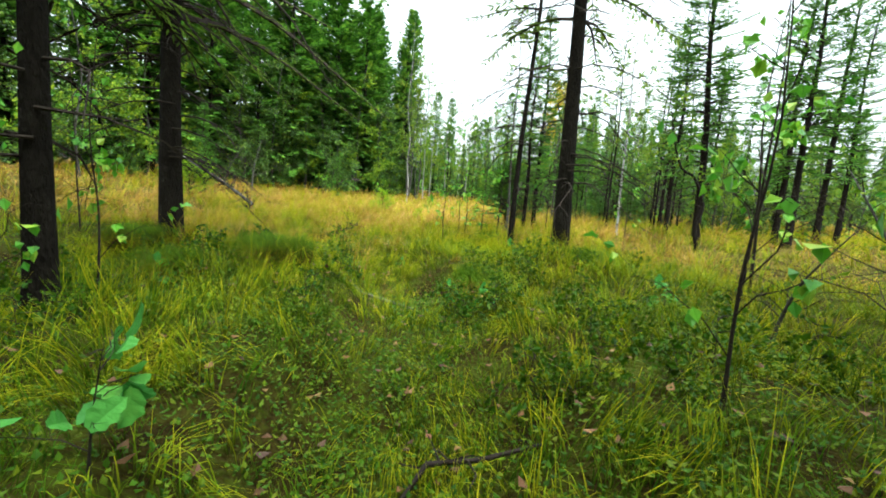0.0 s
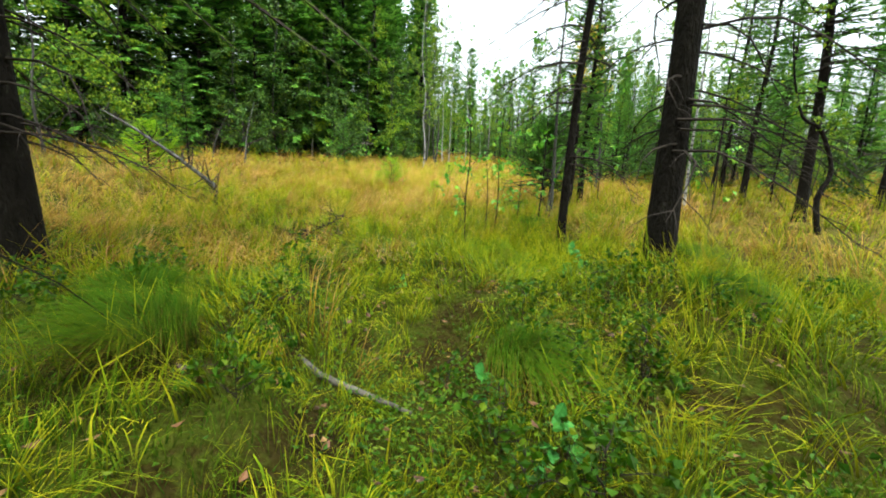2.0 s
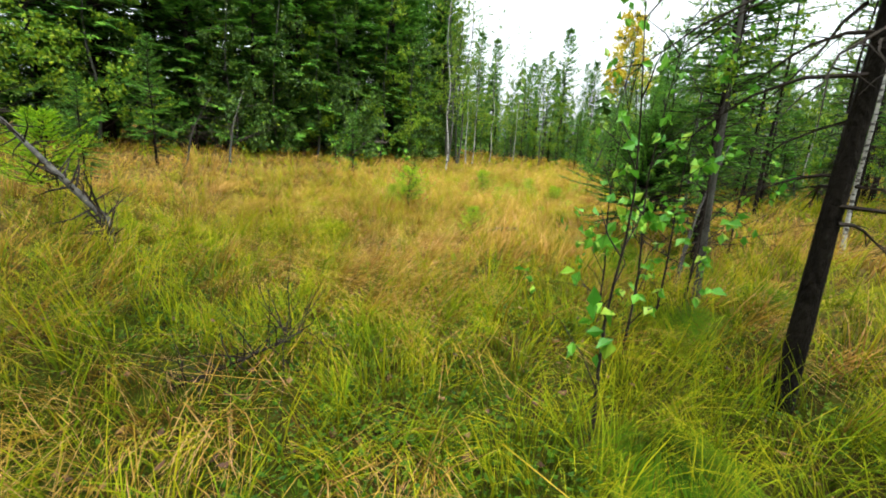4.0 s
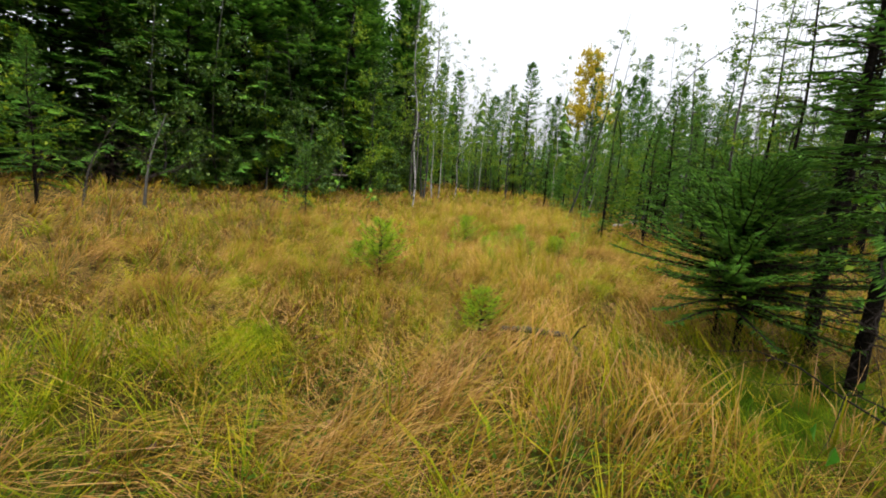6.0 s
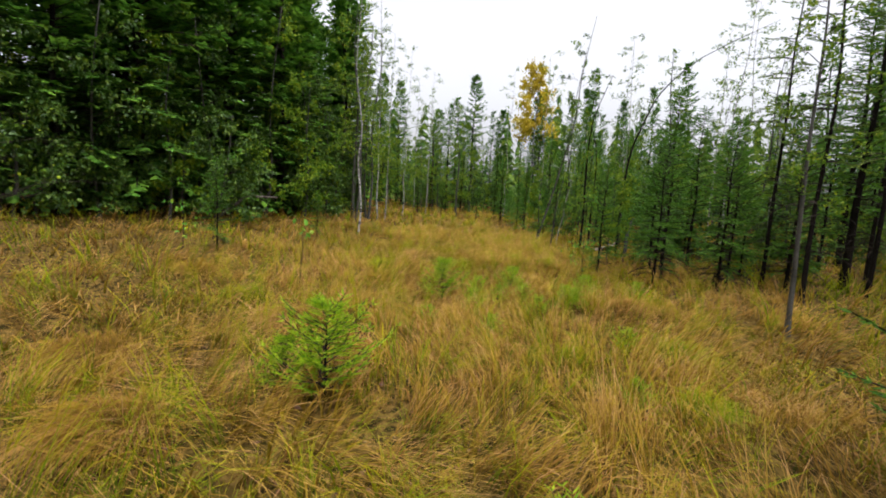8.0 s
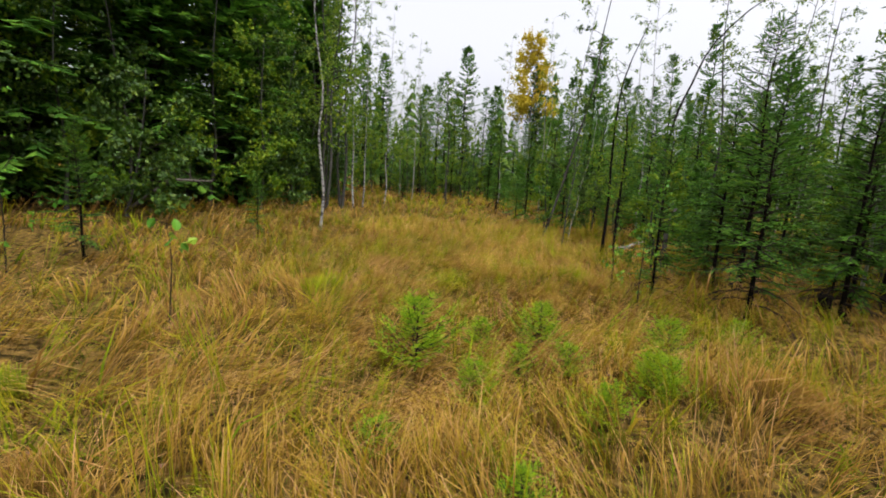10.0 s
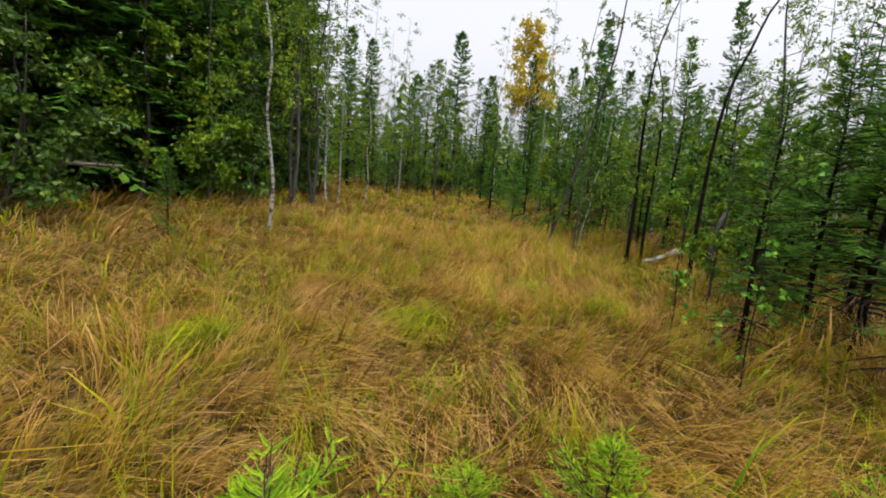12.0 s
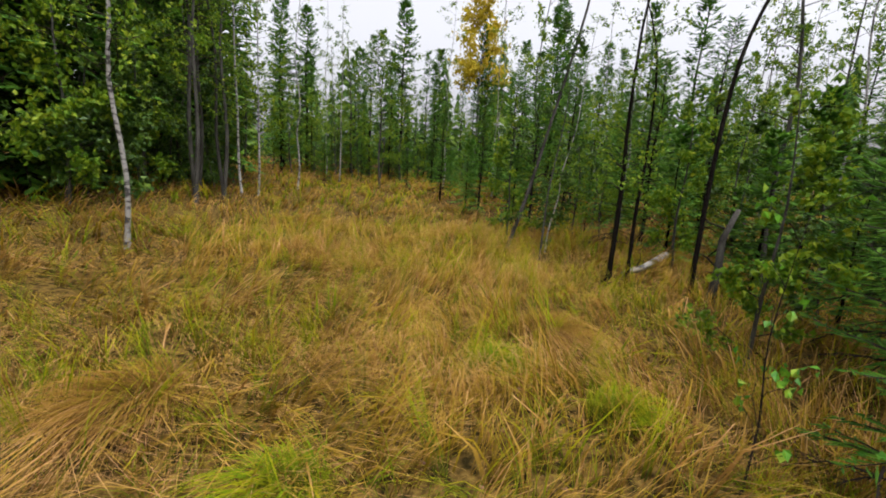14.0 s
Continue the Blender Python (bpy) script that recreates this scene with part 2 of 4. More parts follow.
class Build:
    """Gathers points and faces of one mesh."""

    def __init__(self):
        self.v, self.f = [], []

    def tube(self, pts, radii, sides=6, cap=True):
        """A tapered limb along pts."""
        pts = [Vector(p) for p in pts]
        start = len(self.v)
        for i, p in enumerate(pts):
            d = (pts[min(i + 1, len(pts) - 1)] - pts[max(i - 1, 0)]).normalized()
            a = d.cross(Vector((0.31, 0.95, 0.05)))
            if a.length < 0.1:
                a = d.cross(Vector((1, 0, 0)))
            a.normalize()
            c = d.cross(a)
            for k in range(sides):
                an = 2 * math.pi * k / sides
                self.v.append(p + (a * math.cos(an) + c * math.sin(an)) * radii[i])
        for i in range(len(pts) - 1):
            for k in range(sides):
                q = start + i * sides
                self.f.append((q + k, q + (k + 1) % sides, q + sides + (k + 1) % sides, q + sides + k))
        if cap:
            self.f.append(tuple(start + k for k in reversed(range(sides))))
            q = start + (len(pts) - 1) * sides
            self.f.append(tuple(q + k for k in range(sides)))

    def leaf(self, p, d, side, length, width, fold=0.25):
        """A folded leaf of two halves, from its stalk p along d."""
        q = len(self.v)
        up = d.cross(side)
        mid = p + d * length * 0.45
        self.v += [p, mid + side * width * 0.5 + up * width * fold, p + d * length, mid - side * width * 0.5 + up * width * fold]
        self.f += [(q, q + 1, q + 2), (q, q + 2, q + 3)]

    def broad(self, p, d, side, length, width, fold=0.2):
        """A rounded leaf with a keel and a toothed, wavy rim."""
        q = len(self.v)
        up = d.cross(side)
        n = 7
        for i in range(n + 1):
            s = i / n
            w = width * 0.5 * math.sin(math.pi * min(1, s * 0.94 + 0.06)) ** 0.7
            sag = -up * length * 0.18 * s * s
            c = p + d * length * s + sag
            j = 1 + 0.12 * (-1) ** i
            self.v += [c + side * w * j + up * w * fold * 2, c, c - side * w * j + up * w * fold * 2]
        for i in range(n):
            a = q + 3 * i
            self.f += [(a, a + 1, a + 4, a + 3), (a + 1, a + 2, a + 5, a + 4)]

    def mesh(self, name, material, smooth=False):
        me = bpy.data.meshes.new(name)
        me.from_pydata([tuple(p) for p in self.v], [], self.f)
        me.materials.append(material)
        if smooth:
            me.polygons.foreach_set("use_smooth", [True] * len(me.polygons))
        me.update()
        return me


def part(name, b, material, parent, label="", smooth=False):
    ob = new(name, b.mesh(name, material, smooth))
    ob.parent = parent
    if label:
        ob["label"] = label
    return ob


def thing(name, label, category, group="", at=None):
    ob = tagged(new(name), label, category, group)
    ob.empty_display_size = 0.1
    if at is not None:
        ob.matrix_basis = at
    return ob


def unit(rng):
    v = Vector((rng.gauss(0, 1), rng.gauss(0, 1), rng.gauss(0, 1)))
    return v.normalized()


# ---- plants ----
def spruce(name, label, H, R, clear, r, seed, needles=True, material=None, whorl=0.28, per=5, twig=0.22, dead=0, fine=0, droop=0.35, keep=1.0, group="", width=0.035, bark=None, single=False, coarse=False):
    """A spruce: tapered trunk, drooping limbs in uneven whorls with needled side twigs, and dead bare limbs under the crown."""
    rng = random.Random(seed)
    root = thing(name, label, "spruce tree", group)
    trunk, limbs, crown = Build(), Build(), Build()
    n = 9
    line = [Vector((0.02 * H * math.sin(i * 0.9 + seed) * i / n * 0.5, 0.02 * H * math.cos(i * 1.3 + seed) * i / n * 0.5, H * i / n)) for i in range(n + 1)]
    rad = [r * (1 - 0.93 * i / n) for i in range(n + 1)]
    trunk.tube([(0, 0, -0.25), (0, 0, 0), *line[1:]][:1] + [Vector((0, 0, 0.02)), Vector((0.005, 0, 0.18))] + line[1:], [r * 1.5, r * 1.3, r * 1.08] + rad[1:], 9)

    def axis(z):
        i = min(n - 1, int(z / H * n))
        return line[i].lerp(line[i + 1], z / H * n - i)
    z = clear
    while z < H * 0.985:
        s = (z - clear) / (H - clear)
        for k in range(per):
            if rng.random() > keep:
                continue
            L = max(0.06, R * (1 - s) ** 0.75 * rng.uniform(0.62, 1.08) * (0.75 + 0.25 * min(1, s * 5)))
            az = rng.uniform(0, 2 * math.pi)
            out = Vector((math.cos(az), math.sin(az), 0))
            side = Vector((-out.y, out.x, 0))
            p0 = axis(min(H * 0.99, z + rng.uniform(-0.4, 0.4) * whorl))
            lift = rng.uniform(0.05, 0.35) + 0.5 * s
            pts = []
            for i in range(6):
                u = i / 5
                pts.append(p0 + out * L * u + Vector((0, 0, L * (lift * u - droop * 1.5 * u * u * (1 - s) + 0.18 * u ** 4))) + side * L * 0.08 * math.sin(3 * u + az))
            step = 2 if coarse else 1
            if not coarse or L > 0.9:
                limbs.tube(pts[::step], [max(0.0025, 0.018 * L * (1 - 0.85 * i / 5)) for i in range(0, 6, step)], 3, False)
            m = max(3, int(L / (twig * 0.30)))
            for i in range(m):
                u = 0.12 + 0.88 * (i + rng.random()) / m
                j = min(4, int(u * 5))
                q = pts[j].lerp(pts[j + 1], u * 5 - j)
                d0 = (pts[j + 1] - pts[j]).normalized()
                for sg in (-1, 1):
                    t = (d0 * rng.uniform(0.5, 1.0) + side * sg * rng.uniform(0.5, 1.0) + Vector((0, 0, rng.uniform(-0.35, 0.15)))).normalized()
                    tl = twig * rng.uniform(0.6, 1.15) * (1 - 0.55 * u)
                    across = t.cross(Vector((0, 0, 1))).normalized()
                    crown.leaf(q, t, across, tl, width * rng.uniform(0.8, 1.3), 0.15)
                    if not coarse:
                        crown.leaf(q, t, Vector((0, 0, 1)), tl * 0.95, width * 0.8, 0.1)
                    for h in range(fine):
                        w = q + t * tl * (0.1 + 0.9 * h / fine)
                        nd = (t * 0.75 + unit(rng) * 0.8).normalized()
                        a = len(crown.v)
                        c = nd.cross(t).normalized() * 0.0022
                        crown.v += [w - c, w + c, w + nd * rng.uniform(0.016, 0.028)]
                        crown.f.append((a, a + 1, a + 2))
        z += whorl * rng.uniform(0.7, 1.25) * (1 - 0.45 * s)
    for k in range(dead):
        zz = rng.uniform(0.3 if clear < 1.5 else 0.9, clear * 1.15)
        az = rng.uniform(0, 2 * math.pi)
        L = rng.uniform(0.25, 0.8) * min(1.6, R)
        out = Vector((math.cos(az), math.sin(az), 0))
        side = Vector((-out.y, out.x, 0))
        p0 = axis(zz)
        pts = [p0 + out * L * u + side * L * 0.12 * math.sin(4 * u + k) + Vector((0, 0, L * (0.12 * u - 0.55 * u * u))) for u in (0, 0.25, 0.5, 0.75, 1)]
        own = Build() if single else limbs
        own.tube(pts, [0.012, 0.009, 0.007, 0.005, 0.002], 4, False)
        for i in range(2 if coarse else 8):
            j = rng.randrange(1, 4)
            q = pts[j].lerp(pts[j + 1], rng.random())
            d = (out * 0.7 + side * rng.uniform(-1, 1) + Vector((0, 0, rng.uniform(-0.7, 0.1)))).normalized()
            l2 = L * rng.uniform(0.15, 0.4)
            own.tube([q, q + d * l2 * 0.5, q + d * l2 + Vector((0, 0, -0.15 * l2))], [0.004, 0.003, 0.0012], 3, False)
        if single:
            part("dead_limb", own, M_TWIG, root)
    part("trunk", trunk, bark or M_BARK, root, smooth=True)
    tagged(part("branchwork", limbs, M_TWIG, root), kind="stuff")
    tagged(part("crown", crown, material or M_NEEDLE, root), kind="stuff")
    return root


def leafy(name, label, line, r, seed, first=0.35, limbs_n=14, reach=1.2, leaves=1500, size=0.05, bark=None, material=None, group="", category="birch tree", rise_up=0.5, spread=0.25, bare=0, top_r=0.15, broad=False):
    """A broadleaf tree or shrub along a bent stem: side limbs, twigs, and leaves held in loose sprays with gaps between them."""
    rng = random.Random(seed)
    root = thing(name, label, category, group)
    trunk, limb, crown = Build(), Build(), Build()
    line = [Vector(p) for p in line]
    fine = []
    for i in range(len(line) - 1):
        a, b = line[max(0, i - 1)], line[i]
        c, d = line[i + 1], line[min(len(line) - 1, i + 2)]
        for k in range(3):
            t = k / 3
            fine.append(0.5 * ((2 * b) + (c - a) * t + (2 * a - 5 * b + 4 * c - d) * t * t + (3 * b - a - 3 * c + d) * t ** 3))
    fine.append(line[-1])
    m = len(fine) - 1
    trunk.tube([fine[0] - Vector((0, 0, 0.25))] + fine, [r * 1.5] + [r * (1.25 if i == 0 else 1) * (1 - (1 - top_r) * i / m) for i in range(m + 1)], 8)
    tips = []
    for k in range(limbs_n):
        s = first + (1 - first) * (k + rng.random()) / limbs_n
        i = min(m - 1, int(s * m))
        p0 = fine[i].lerp(fine[i + 1], s * m - i)
        up = (fine[i + 1] - fine[i]).normalized()
        az = rng.uniform(0, 2 * math.pi)
        out = Vector((math.cos(az), math.sin(az), 0))
        L = reach * rng.uniform(0.45, 1.1) * (1.15 - 0.7 * s)
        pts = [p0 + out * L * u + up * L * rise_up * u + unit(rng) * L * 0.07 * (u > 0) + Vector((0, 0, -L * 0.25 * u ** 3)) for u in (0, 0.3, 0.6, 0.85, 1)]
        lr = max(0.003, r * 0.28 * (1.1 - 0.7 * s))
        limb.tube(pts, [lr, lr * 0.8, lr * 0.55, lr * 0.35, lr * 0.15], 4, False)
        for w in range(5):
            j = rng.randrange(1, 4)
            q = pts[j].lerp(pts[j + 1], rng.random())
            d = (out * 0.6 + unit(rng) * 0.9 + Vector((0, 0, 0.15))).normalized()
            l2 = L * rng.uniform(0.2, 0.5)
            e = q + d * l2
            limb.tube([q, q.lerp(e, 0.5) + unit(rng) * l2 * 0.06, e], [lr * 0.35, lr * 0.22, lr * 0.08], 3, False)
            tips.append((q, e))
    if not tips:
        tips = [(fine[-2], fine[-1])]
    rng.shuffle(tips)
    held = tips[: max(1, int(len(tips) * (1 - bare)))]
    longest = max((e - q).length for q, e in held)
    weights = [(e - q).length ** 1.2 for q, e in held]
    for q, e in rng.choices(held, weights, k=leaves):
        p = q.lerp(e, rng.random() ** 0.7) + unit(rng) * spread * (0.25 + 0.75 * (e - q).length / longest) * abs(rng.gauss(0, 0.45))
        d = (unit(rng) + Vector((0, 0, -0.5))).normalized()
        sd = d.cross(unit(rng)).normalized()
        l = size * rng.uniform(0.6, 1.25)
        if broad:
            crown.broad(p, d, sd, l, l * 0.75)
        else:
            crown.leaf(p, d, sd, l, l * rng.uniform(0.6, 0.85))
    part("trunk", trunk, bark or M_BIRCH, root, smooth=True)
    tagged(part("branchwork", limb, M_TWIG, root), kind="stuff")
    if leaves:
        tagged(part("crown", crown, material or M_LEAF, root), kind="stuff")
    return root


def put(ob, x, y, turn=0.0, size=1.0, sink=0.0, tilt=0.0, az=0.0, label=""):
    """A copy of a plant with its foot on the ground."""
    m = Matrix.Translation((x, y, gz(x, y) - sink)) @ Matrix.Rotation(radians(tilt), 4, Vector((math.cos(az), math.sin(az), 0))) @ Matrix.Rotation(radians(turn), 4, "Z") @ Matrix.Scale(size, 4)
    c = copy_thing(ob, m)
    if label:
        c["label"] = label
    return c


def stand(ob, x, y, turn=0.0, tilt=0.0, az=0.0, size=1.0):
    """Sets the plant itself on the ground."""
    ob.matrix_basis = Matrix.Translation((x, y, gz(x, y))) @ Matrix.Rotation(radians(tilt), 4, Vector((math.cos(az), math.sin(az), 0))) @ Matrix.Rotation(radians(turn), 4, "Z") @ Matrix.Scale(size, 4)
    return ob

# ---- ground ----
def axis_steps(lo, hi, step, far):
    a = list(np.arange(lo, hi + 1e-6, step))
    left, right, s = [], [], step
    x0, x1 = lo, hi
    while x1 < far:
        s *= 1.35
        x0, x1 = x0 - s, x1 + s
        left.append(x0), right.append(x1)
    return np.array(left[::-1] + a + right)


gx, gy = axis_steps(-13, 13, 0.22, 700), axis_steps(-3, 42, 0.22, 700)
GX, GY = np.meshgrid(gx, gy)
GZ = ground_z(GX, GY)
me = bpy.data.meshes.new("ground")
nx, ny = len(gx), len(gy)
idx = np.arange(nx * ny).reshape(ny, nx)
quads = np.stack([idx[:-1, :-1], idx[:-1, 1:], idx[1:, 1:], idx[1:, :-1]], -1).reshape(-1, 4)
me.from_pydata(np.stack([GX, GY, GZ], -1).reshape(-1, 3).tolist(), [], quads.tolist())
me.polygons.foreach_set("use_smooth", [True] * len(me.polygons))
me.materials.append(M_GROUND)
tagged(new("ground", me), "uneven peaty bog ground under moss, litter and grass", "ground", kind="structure")


# ---- grass ----
def blades(name, label, x, y, length, width, lean, heading, material, segs, arch, lift=0.0):
    """One mesh of many curved, tapering blades. lean: how far the tip goes sideways, as a share of the length."""
    k = len(x)
    z0 = ground_z(x, y) - 0.02 + lift
    hx, hy = np.cos(heading), np.sin(heading)
    turn = np.random.uniform(0, 2 * np.pi, k)
    wx, wy = np.cos(turn), np.sin(turn)
    V = np.zeros((k, segs + 1, 2, 3), np.float32)
    UV = np.zeros((k, segs + 1, 2, 2), np.float32)
    for i in range(segs + 1):
        u = i / segs
        side = length * lean * u ** (1.0 + arch)
        up = length * (u * np.sqrt(np.clip(1 - 0.55 * lean ** 2, 0.1, 1)) - np.clip(lean - 0.40, 0, 1) * 1.05 * u ** 3)
        w = 0.5 * width * (1 - u) ** 0.6 if i < segs else 0.06 * width
        for s, sg in enumerate((-1, 1)):
            V[:, i, s, 0] = x + hx * side + wx * w * sg
            V[:, i, s, 1] = y + hy * side + wy * w * sg
            V[:, i, s, 2] = z0 + up
            UV[:, i, s, 1] = u
            UV[:, i, s, 0] = s
    base = (np.arange(k) * (segs + 1) * 2)[:, None, None]
    seg = (np.arange(segs) * 2)[None, :, None]
    F = base + seg + np.array([0, 1, 3, 2])[None, None, :]
    me = bpy.data.meshes.new(name)
    nv, nf = k * (segs + 1) * 2, k * segs
    me.vertices.add(nv)
    me.vertices.foreach_set("co", V.reshape(-1))
    me.loops.add(nf * 4)
    me.loops.foreach_set("vertex_index", F.reshape(-1).astype(np.int32))
    me.polygons.add(nf)
    me.polygons.foreach_set("loop_start", np.arange(nf, dtype=np.int32) * 4)
    me.update(calc_edges=True)
    me.uv_layers.new(name="UVMap").data.foreach_set("uv", UV.reshape(-1, 2)[F.reshape(-1)].reshape(-1))
    me.polygons.foreach_set("use_smooth", [True] * nf)
    me.materials.append(material)
    return tagged(new(name, me), label, "grass", kind="stuff")


def swirl(x, y):
    return 1.1 * np.sin(0.8 * x + 0.6 * y) + 0.9 * np.sin(1.3 * y - 0.8 * x + 1.0) + 0.6 * wave(x * 0.8, y * 0.8)


def strawness(x, y):
    """0 in the green hollow at the start, 1 in the dry bog meadow."""
    hollow = rise(y, 4.5 - 0.8 * rise(-x, 0, 2), 8.0 - 1.8 * rise(-x, 0, 2))
    s = rise(y + 0.5 * wave(x * 0.5, y * 0.5), 7.0, 13.0)
    s = s * (1 - 0.75 * rise(x, 3.0, 7.0) * (1 - rise(y, 22, 30))) 
    s = np.maximum(s, 0.62 * rise(-x, 0.2, 2.2) * rise(y, 4.8, 6.8))
    return np.clip(s + 0.45 * wave(x * 0.55 + 3, y * 0.55), 0.03, 0.74) * hollow


def scatter(k, near):
    """Places for k tufts: thick along the walk, thinning out over the meadow; each tuft's blades keep together."""
    if near:
        y = 0.6 + 26.4 * np.random.uniform(0, 1, k) ** 1.2
        x = line_x(y) + np.random.normal(0, 2.7, k)
    else:
        y = 2 + 56 * np.random.uniform(0, 1, k) ** 0.8
        x = np.random.uniform(-1, 1, k) * (6 + 0.62 * y) + 0.5
    return x, y


def sow():
    """Grass in tufts: the blades of a tuft share place, height, lean and heading, so that the sward lies in locks."""
    for near, k, per, r, segs in ((True, 16500, 12, 0.034, 3), (False, 19000, 6, 0.09, 2)):
        x, y = scatter(k, near)
        thin = np.random.uniform(0, 1, k) < np.clip(0.7 + 0.5 * wave(1.4 * x, 1.4 * y), 0.3, 0.98) + 0.8 * rise(y, 5.0, 8.5)
        x, y = x[thin], y[thin]
        k = len(x)
        dry = strawness(x, y) > np.random.uniform(0, 1, k)
        head = swirl(x, y) + np.where(dry, np.random.normal(0.5, 0.4, k), np.random.uniform(0, 6.28, k))
        lean = np.clip(np.random.normal(np.where(dry, 0.84, 0.64), 0.18, k), 0.05, 0.95)
        size = np.where(dry, np.random.uniform(0.30, 0.70, k), np.random.uniform(0.14, 0.46, k) * (0.62 + 0.9 * rise(y, 4.5, 11) + 0.35 * rise(np.abs(x - line_x(y)), 0.5, 1.6) * (1 - rise(y, 6, 9))))
        far = np.clip((y - 8) / 30, 0, 1) if not near else np.zeros(k)
        wide = np.random.uniform(0.7, 1.5, k) * (1.1 if near else 2.0) * (1 + 2.5 * far)
        sort = np.where(dry, 0, np.where(np.random.uniform(0, 1, k) < 0.4 * (1 - rise(y, 3.5, 5.5)), 2, 1))
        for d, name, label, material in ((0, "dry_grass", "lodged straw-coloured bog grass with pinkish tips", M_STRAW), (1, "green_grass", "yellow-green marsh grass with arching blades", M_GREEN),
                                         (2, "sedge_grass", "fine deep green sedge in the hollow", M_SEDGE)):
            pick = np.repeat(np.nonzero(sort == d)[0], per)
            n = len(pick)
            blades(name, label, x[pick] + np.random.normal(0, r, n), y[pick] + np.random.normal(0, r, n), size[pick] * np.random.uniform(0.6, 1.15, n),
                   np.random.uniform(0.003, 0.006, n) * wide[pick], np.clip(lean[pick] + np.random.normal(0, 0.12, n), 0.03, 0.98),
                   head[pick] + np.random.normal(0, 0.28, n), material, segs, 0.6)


def drooping(n, R, L, seed, lo, hi, w0, w1, material, root, name, label=""):
    """Drooping blades in a dome, combed to one side."""
    rng = random.Random(seed)
    b = Build()
    uvs = []
    for k in range(n):
        az = rng.uniform(0, 2 * math.pi)
        r0 = R * rng.random() ** 0.5 * 0.45
        out = Vector((math.cos(az + rng.gauss(0, 0.5)) * 0.7 + 0.55, math.sin(az + rng.gauss(0, 0.5)) * 0.7 - 0.25, 0))
        p0 = Vector((math.cos(az) * r0, math.sin(az) * r0, 0.10 * (1 - r0 / R)))
        l = L * rng.uniform(0.55, 1.1)
        lean = rng.uniform(lo, hi)
        sd = Vector((-out.y, out.x, 0)) * rng.uniform(w0, w1)
        q = len(b.v)
        for i in range(5):
            u = i / 4
            p = p0 + out * l * lean * 0.75 * u ** 1.35 + Vector((0, 0, l * (0.98 * u - (0.40 + 0.72 * lean) * u * u)))
            ww = (1 - u) ** 0.6 if i < 4 else 0.06
            b.v += [p - sd * ww, p + sd * ww]
            uvs += [(0, u), (1, u)]
        b.f += [(q + 2 * i, q + 2 * i + 1, q + 2 * i + 3, q + 2 * i + 2) for i in range(4)]
    me = b.mesh(name, material, True)
    lay = me.uv_layers.new(name="UVMap")
    vi = np.zeros(len(me.loops), np.int32)
    me.loops.foreach_get("vertex_index", vi)
    lay.data.foreach_set("uv", np.array(uvs, np.float32)[vi].reshape(-1))
    ob = tagged(new(name, me), label, kind="stuff")
    ob.parent = root
    return ob


def tussock(name, n, R, L, seed, label="dome-shaped tussock of long drooping green sedge", material=None, group="sedge tussocks", lo=0.5, hi=1.1, w=0.0026):
    """A dome of long blades over a skirt of last year's dead ones."""
    root = thing(name, label, "grass tussock", group)
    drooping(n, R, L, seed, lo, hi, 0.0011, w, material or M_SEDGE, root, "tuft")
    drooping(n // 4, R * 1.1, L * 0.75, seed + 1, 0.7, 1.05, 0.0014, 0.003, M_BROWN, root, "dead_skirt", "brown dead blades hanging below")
    return root



sow()


def sow_moss_grass():
    """Short fine grass and moss shoots that cover the hollow's floor."""
    k, per = 9500, 11
    y = np.random.uniform(0.5, 9.5, k)
    x = line_x(y) + np.random.normal(0, 2.0, k)
    keep = wave(2.1 * x, 2.1 * y) + np.random.normal(0, 0.35, k) > -0.1
    x, y = x[keep], y[keep]
    k = len(x)
    pick = np.repeat(np.arange(k), per)
    n = len(pick)
    head = np.repeat(np.random.uniform(0, 6.28, k), per) + np.random.normal(0, 0.9, n)
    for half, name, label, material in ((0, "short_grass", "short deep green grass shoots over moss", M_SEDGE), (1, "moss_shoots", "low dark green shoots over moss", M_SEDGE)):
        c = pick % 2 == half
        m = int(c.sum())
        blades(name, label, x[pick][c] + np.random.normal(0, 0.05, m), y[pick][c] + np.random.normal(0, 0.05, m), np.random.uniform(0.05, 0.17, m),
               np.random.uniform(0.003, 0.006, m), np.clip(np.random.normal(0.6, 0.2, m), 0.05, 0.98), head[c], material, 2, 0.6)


sow_moss_grass()

tus = [tussock("grass_tussock", 1700, 0.46, 1.0, 3), tussock("grass_tussock", 1200, 0.38, 0.8, 8)]
SPOTS = [(-0.25, 4.4), (-0.95, 4.0), (-0.8, 4.9), (1.28, 5.05), (2.5, 5.9), (0.95, 7.5), (2.9, 7.6), (3.9, 6.8), (1.35, 9.1), (2.2, 9.7),
         (1.3, 10.5), (-2.2, 6.6), (4.6, 5.8), (1.5, 7.1), (1.25, 10.95), (1.9, 10.9), (2.2, 11.4), (0.75, 11.2), (-2.0, 4.7)]
for i, (x, y) in enumerate(SPOTS):
    t = tus[i % 2]
    m = Matrix.Translation((x, y, gz(x, y) - 0.01)) @ Matrix.Rotation(0.9 * math.sin(i * 2.3) - (2.6 if x < 0.4 else 0.4), 4, "Z") @ Matrix.Scale(0.8 + 0.07 * ((i * 5) % 4), 4)
    if i < 2:
        t.matrix_basis = m
    else:
        copy_thing(t, m)

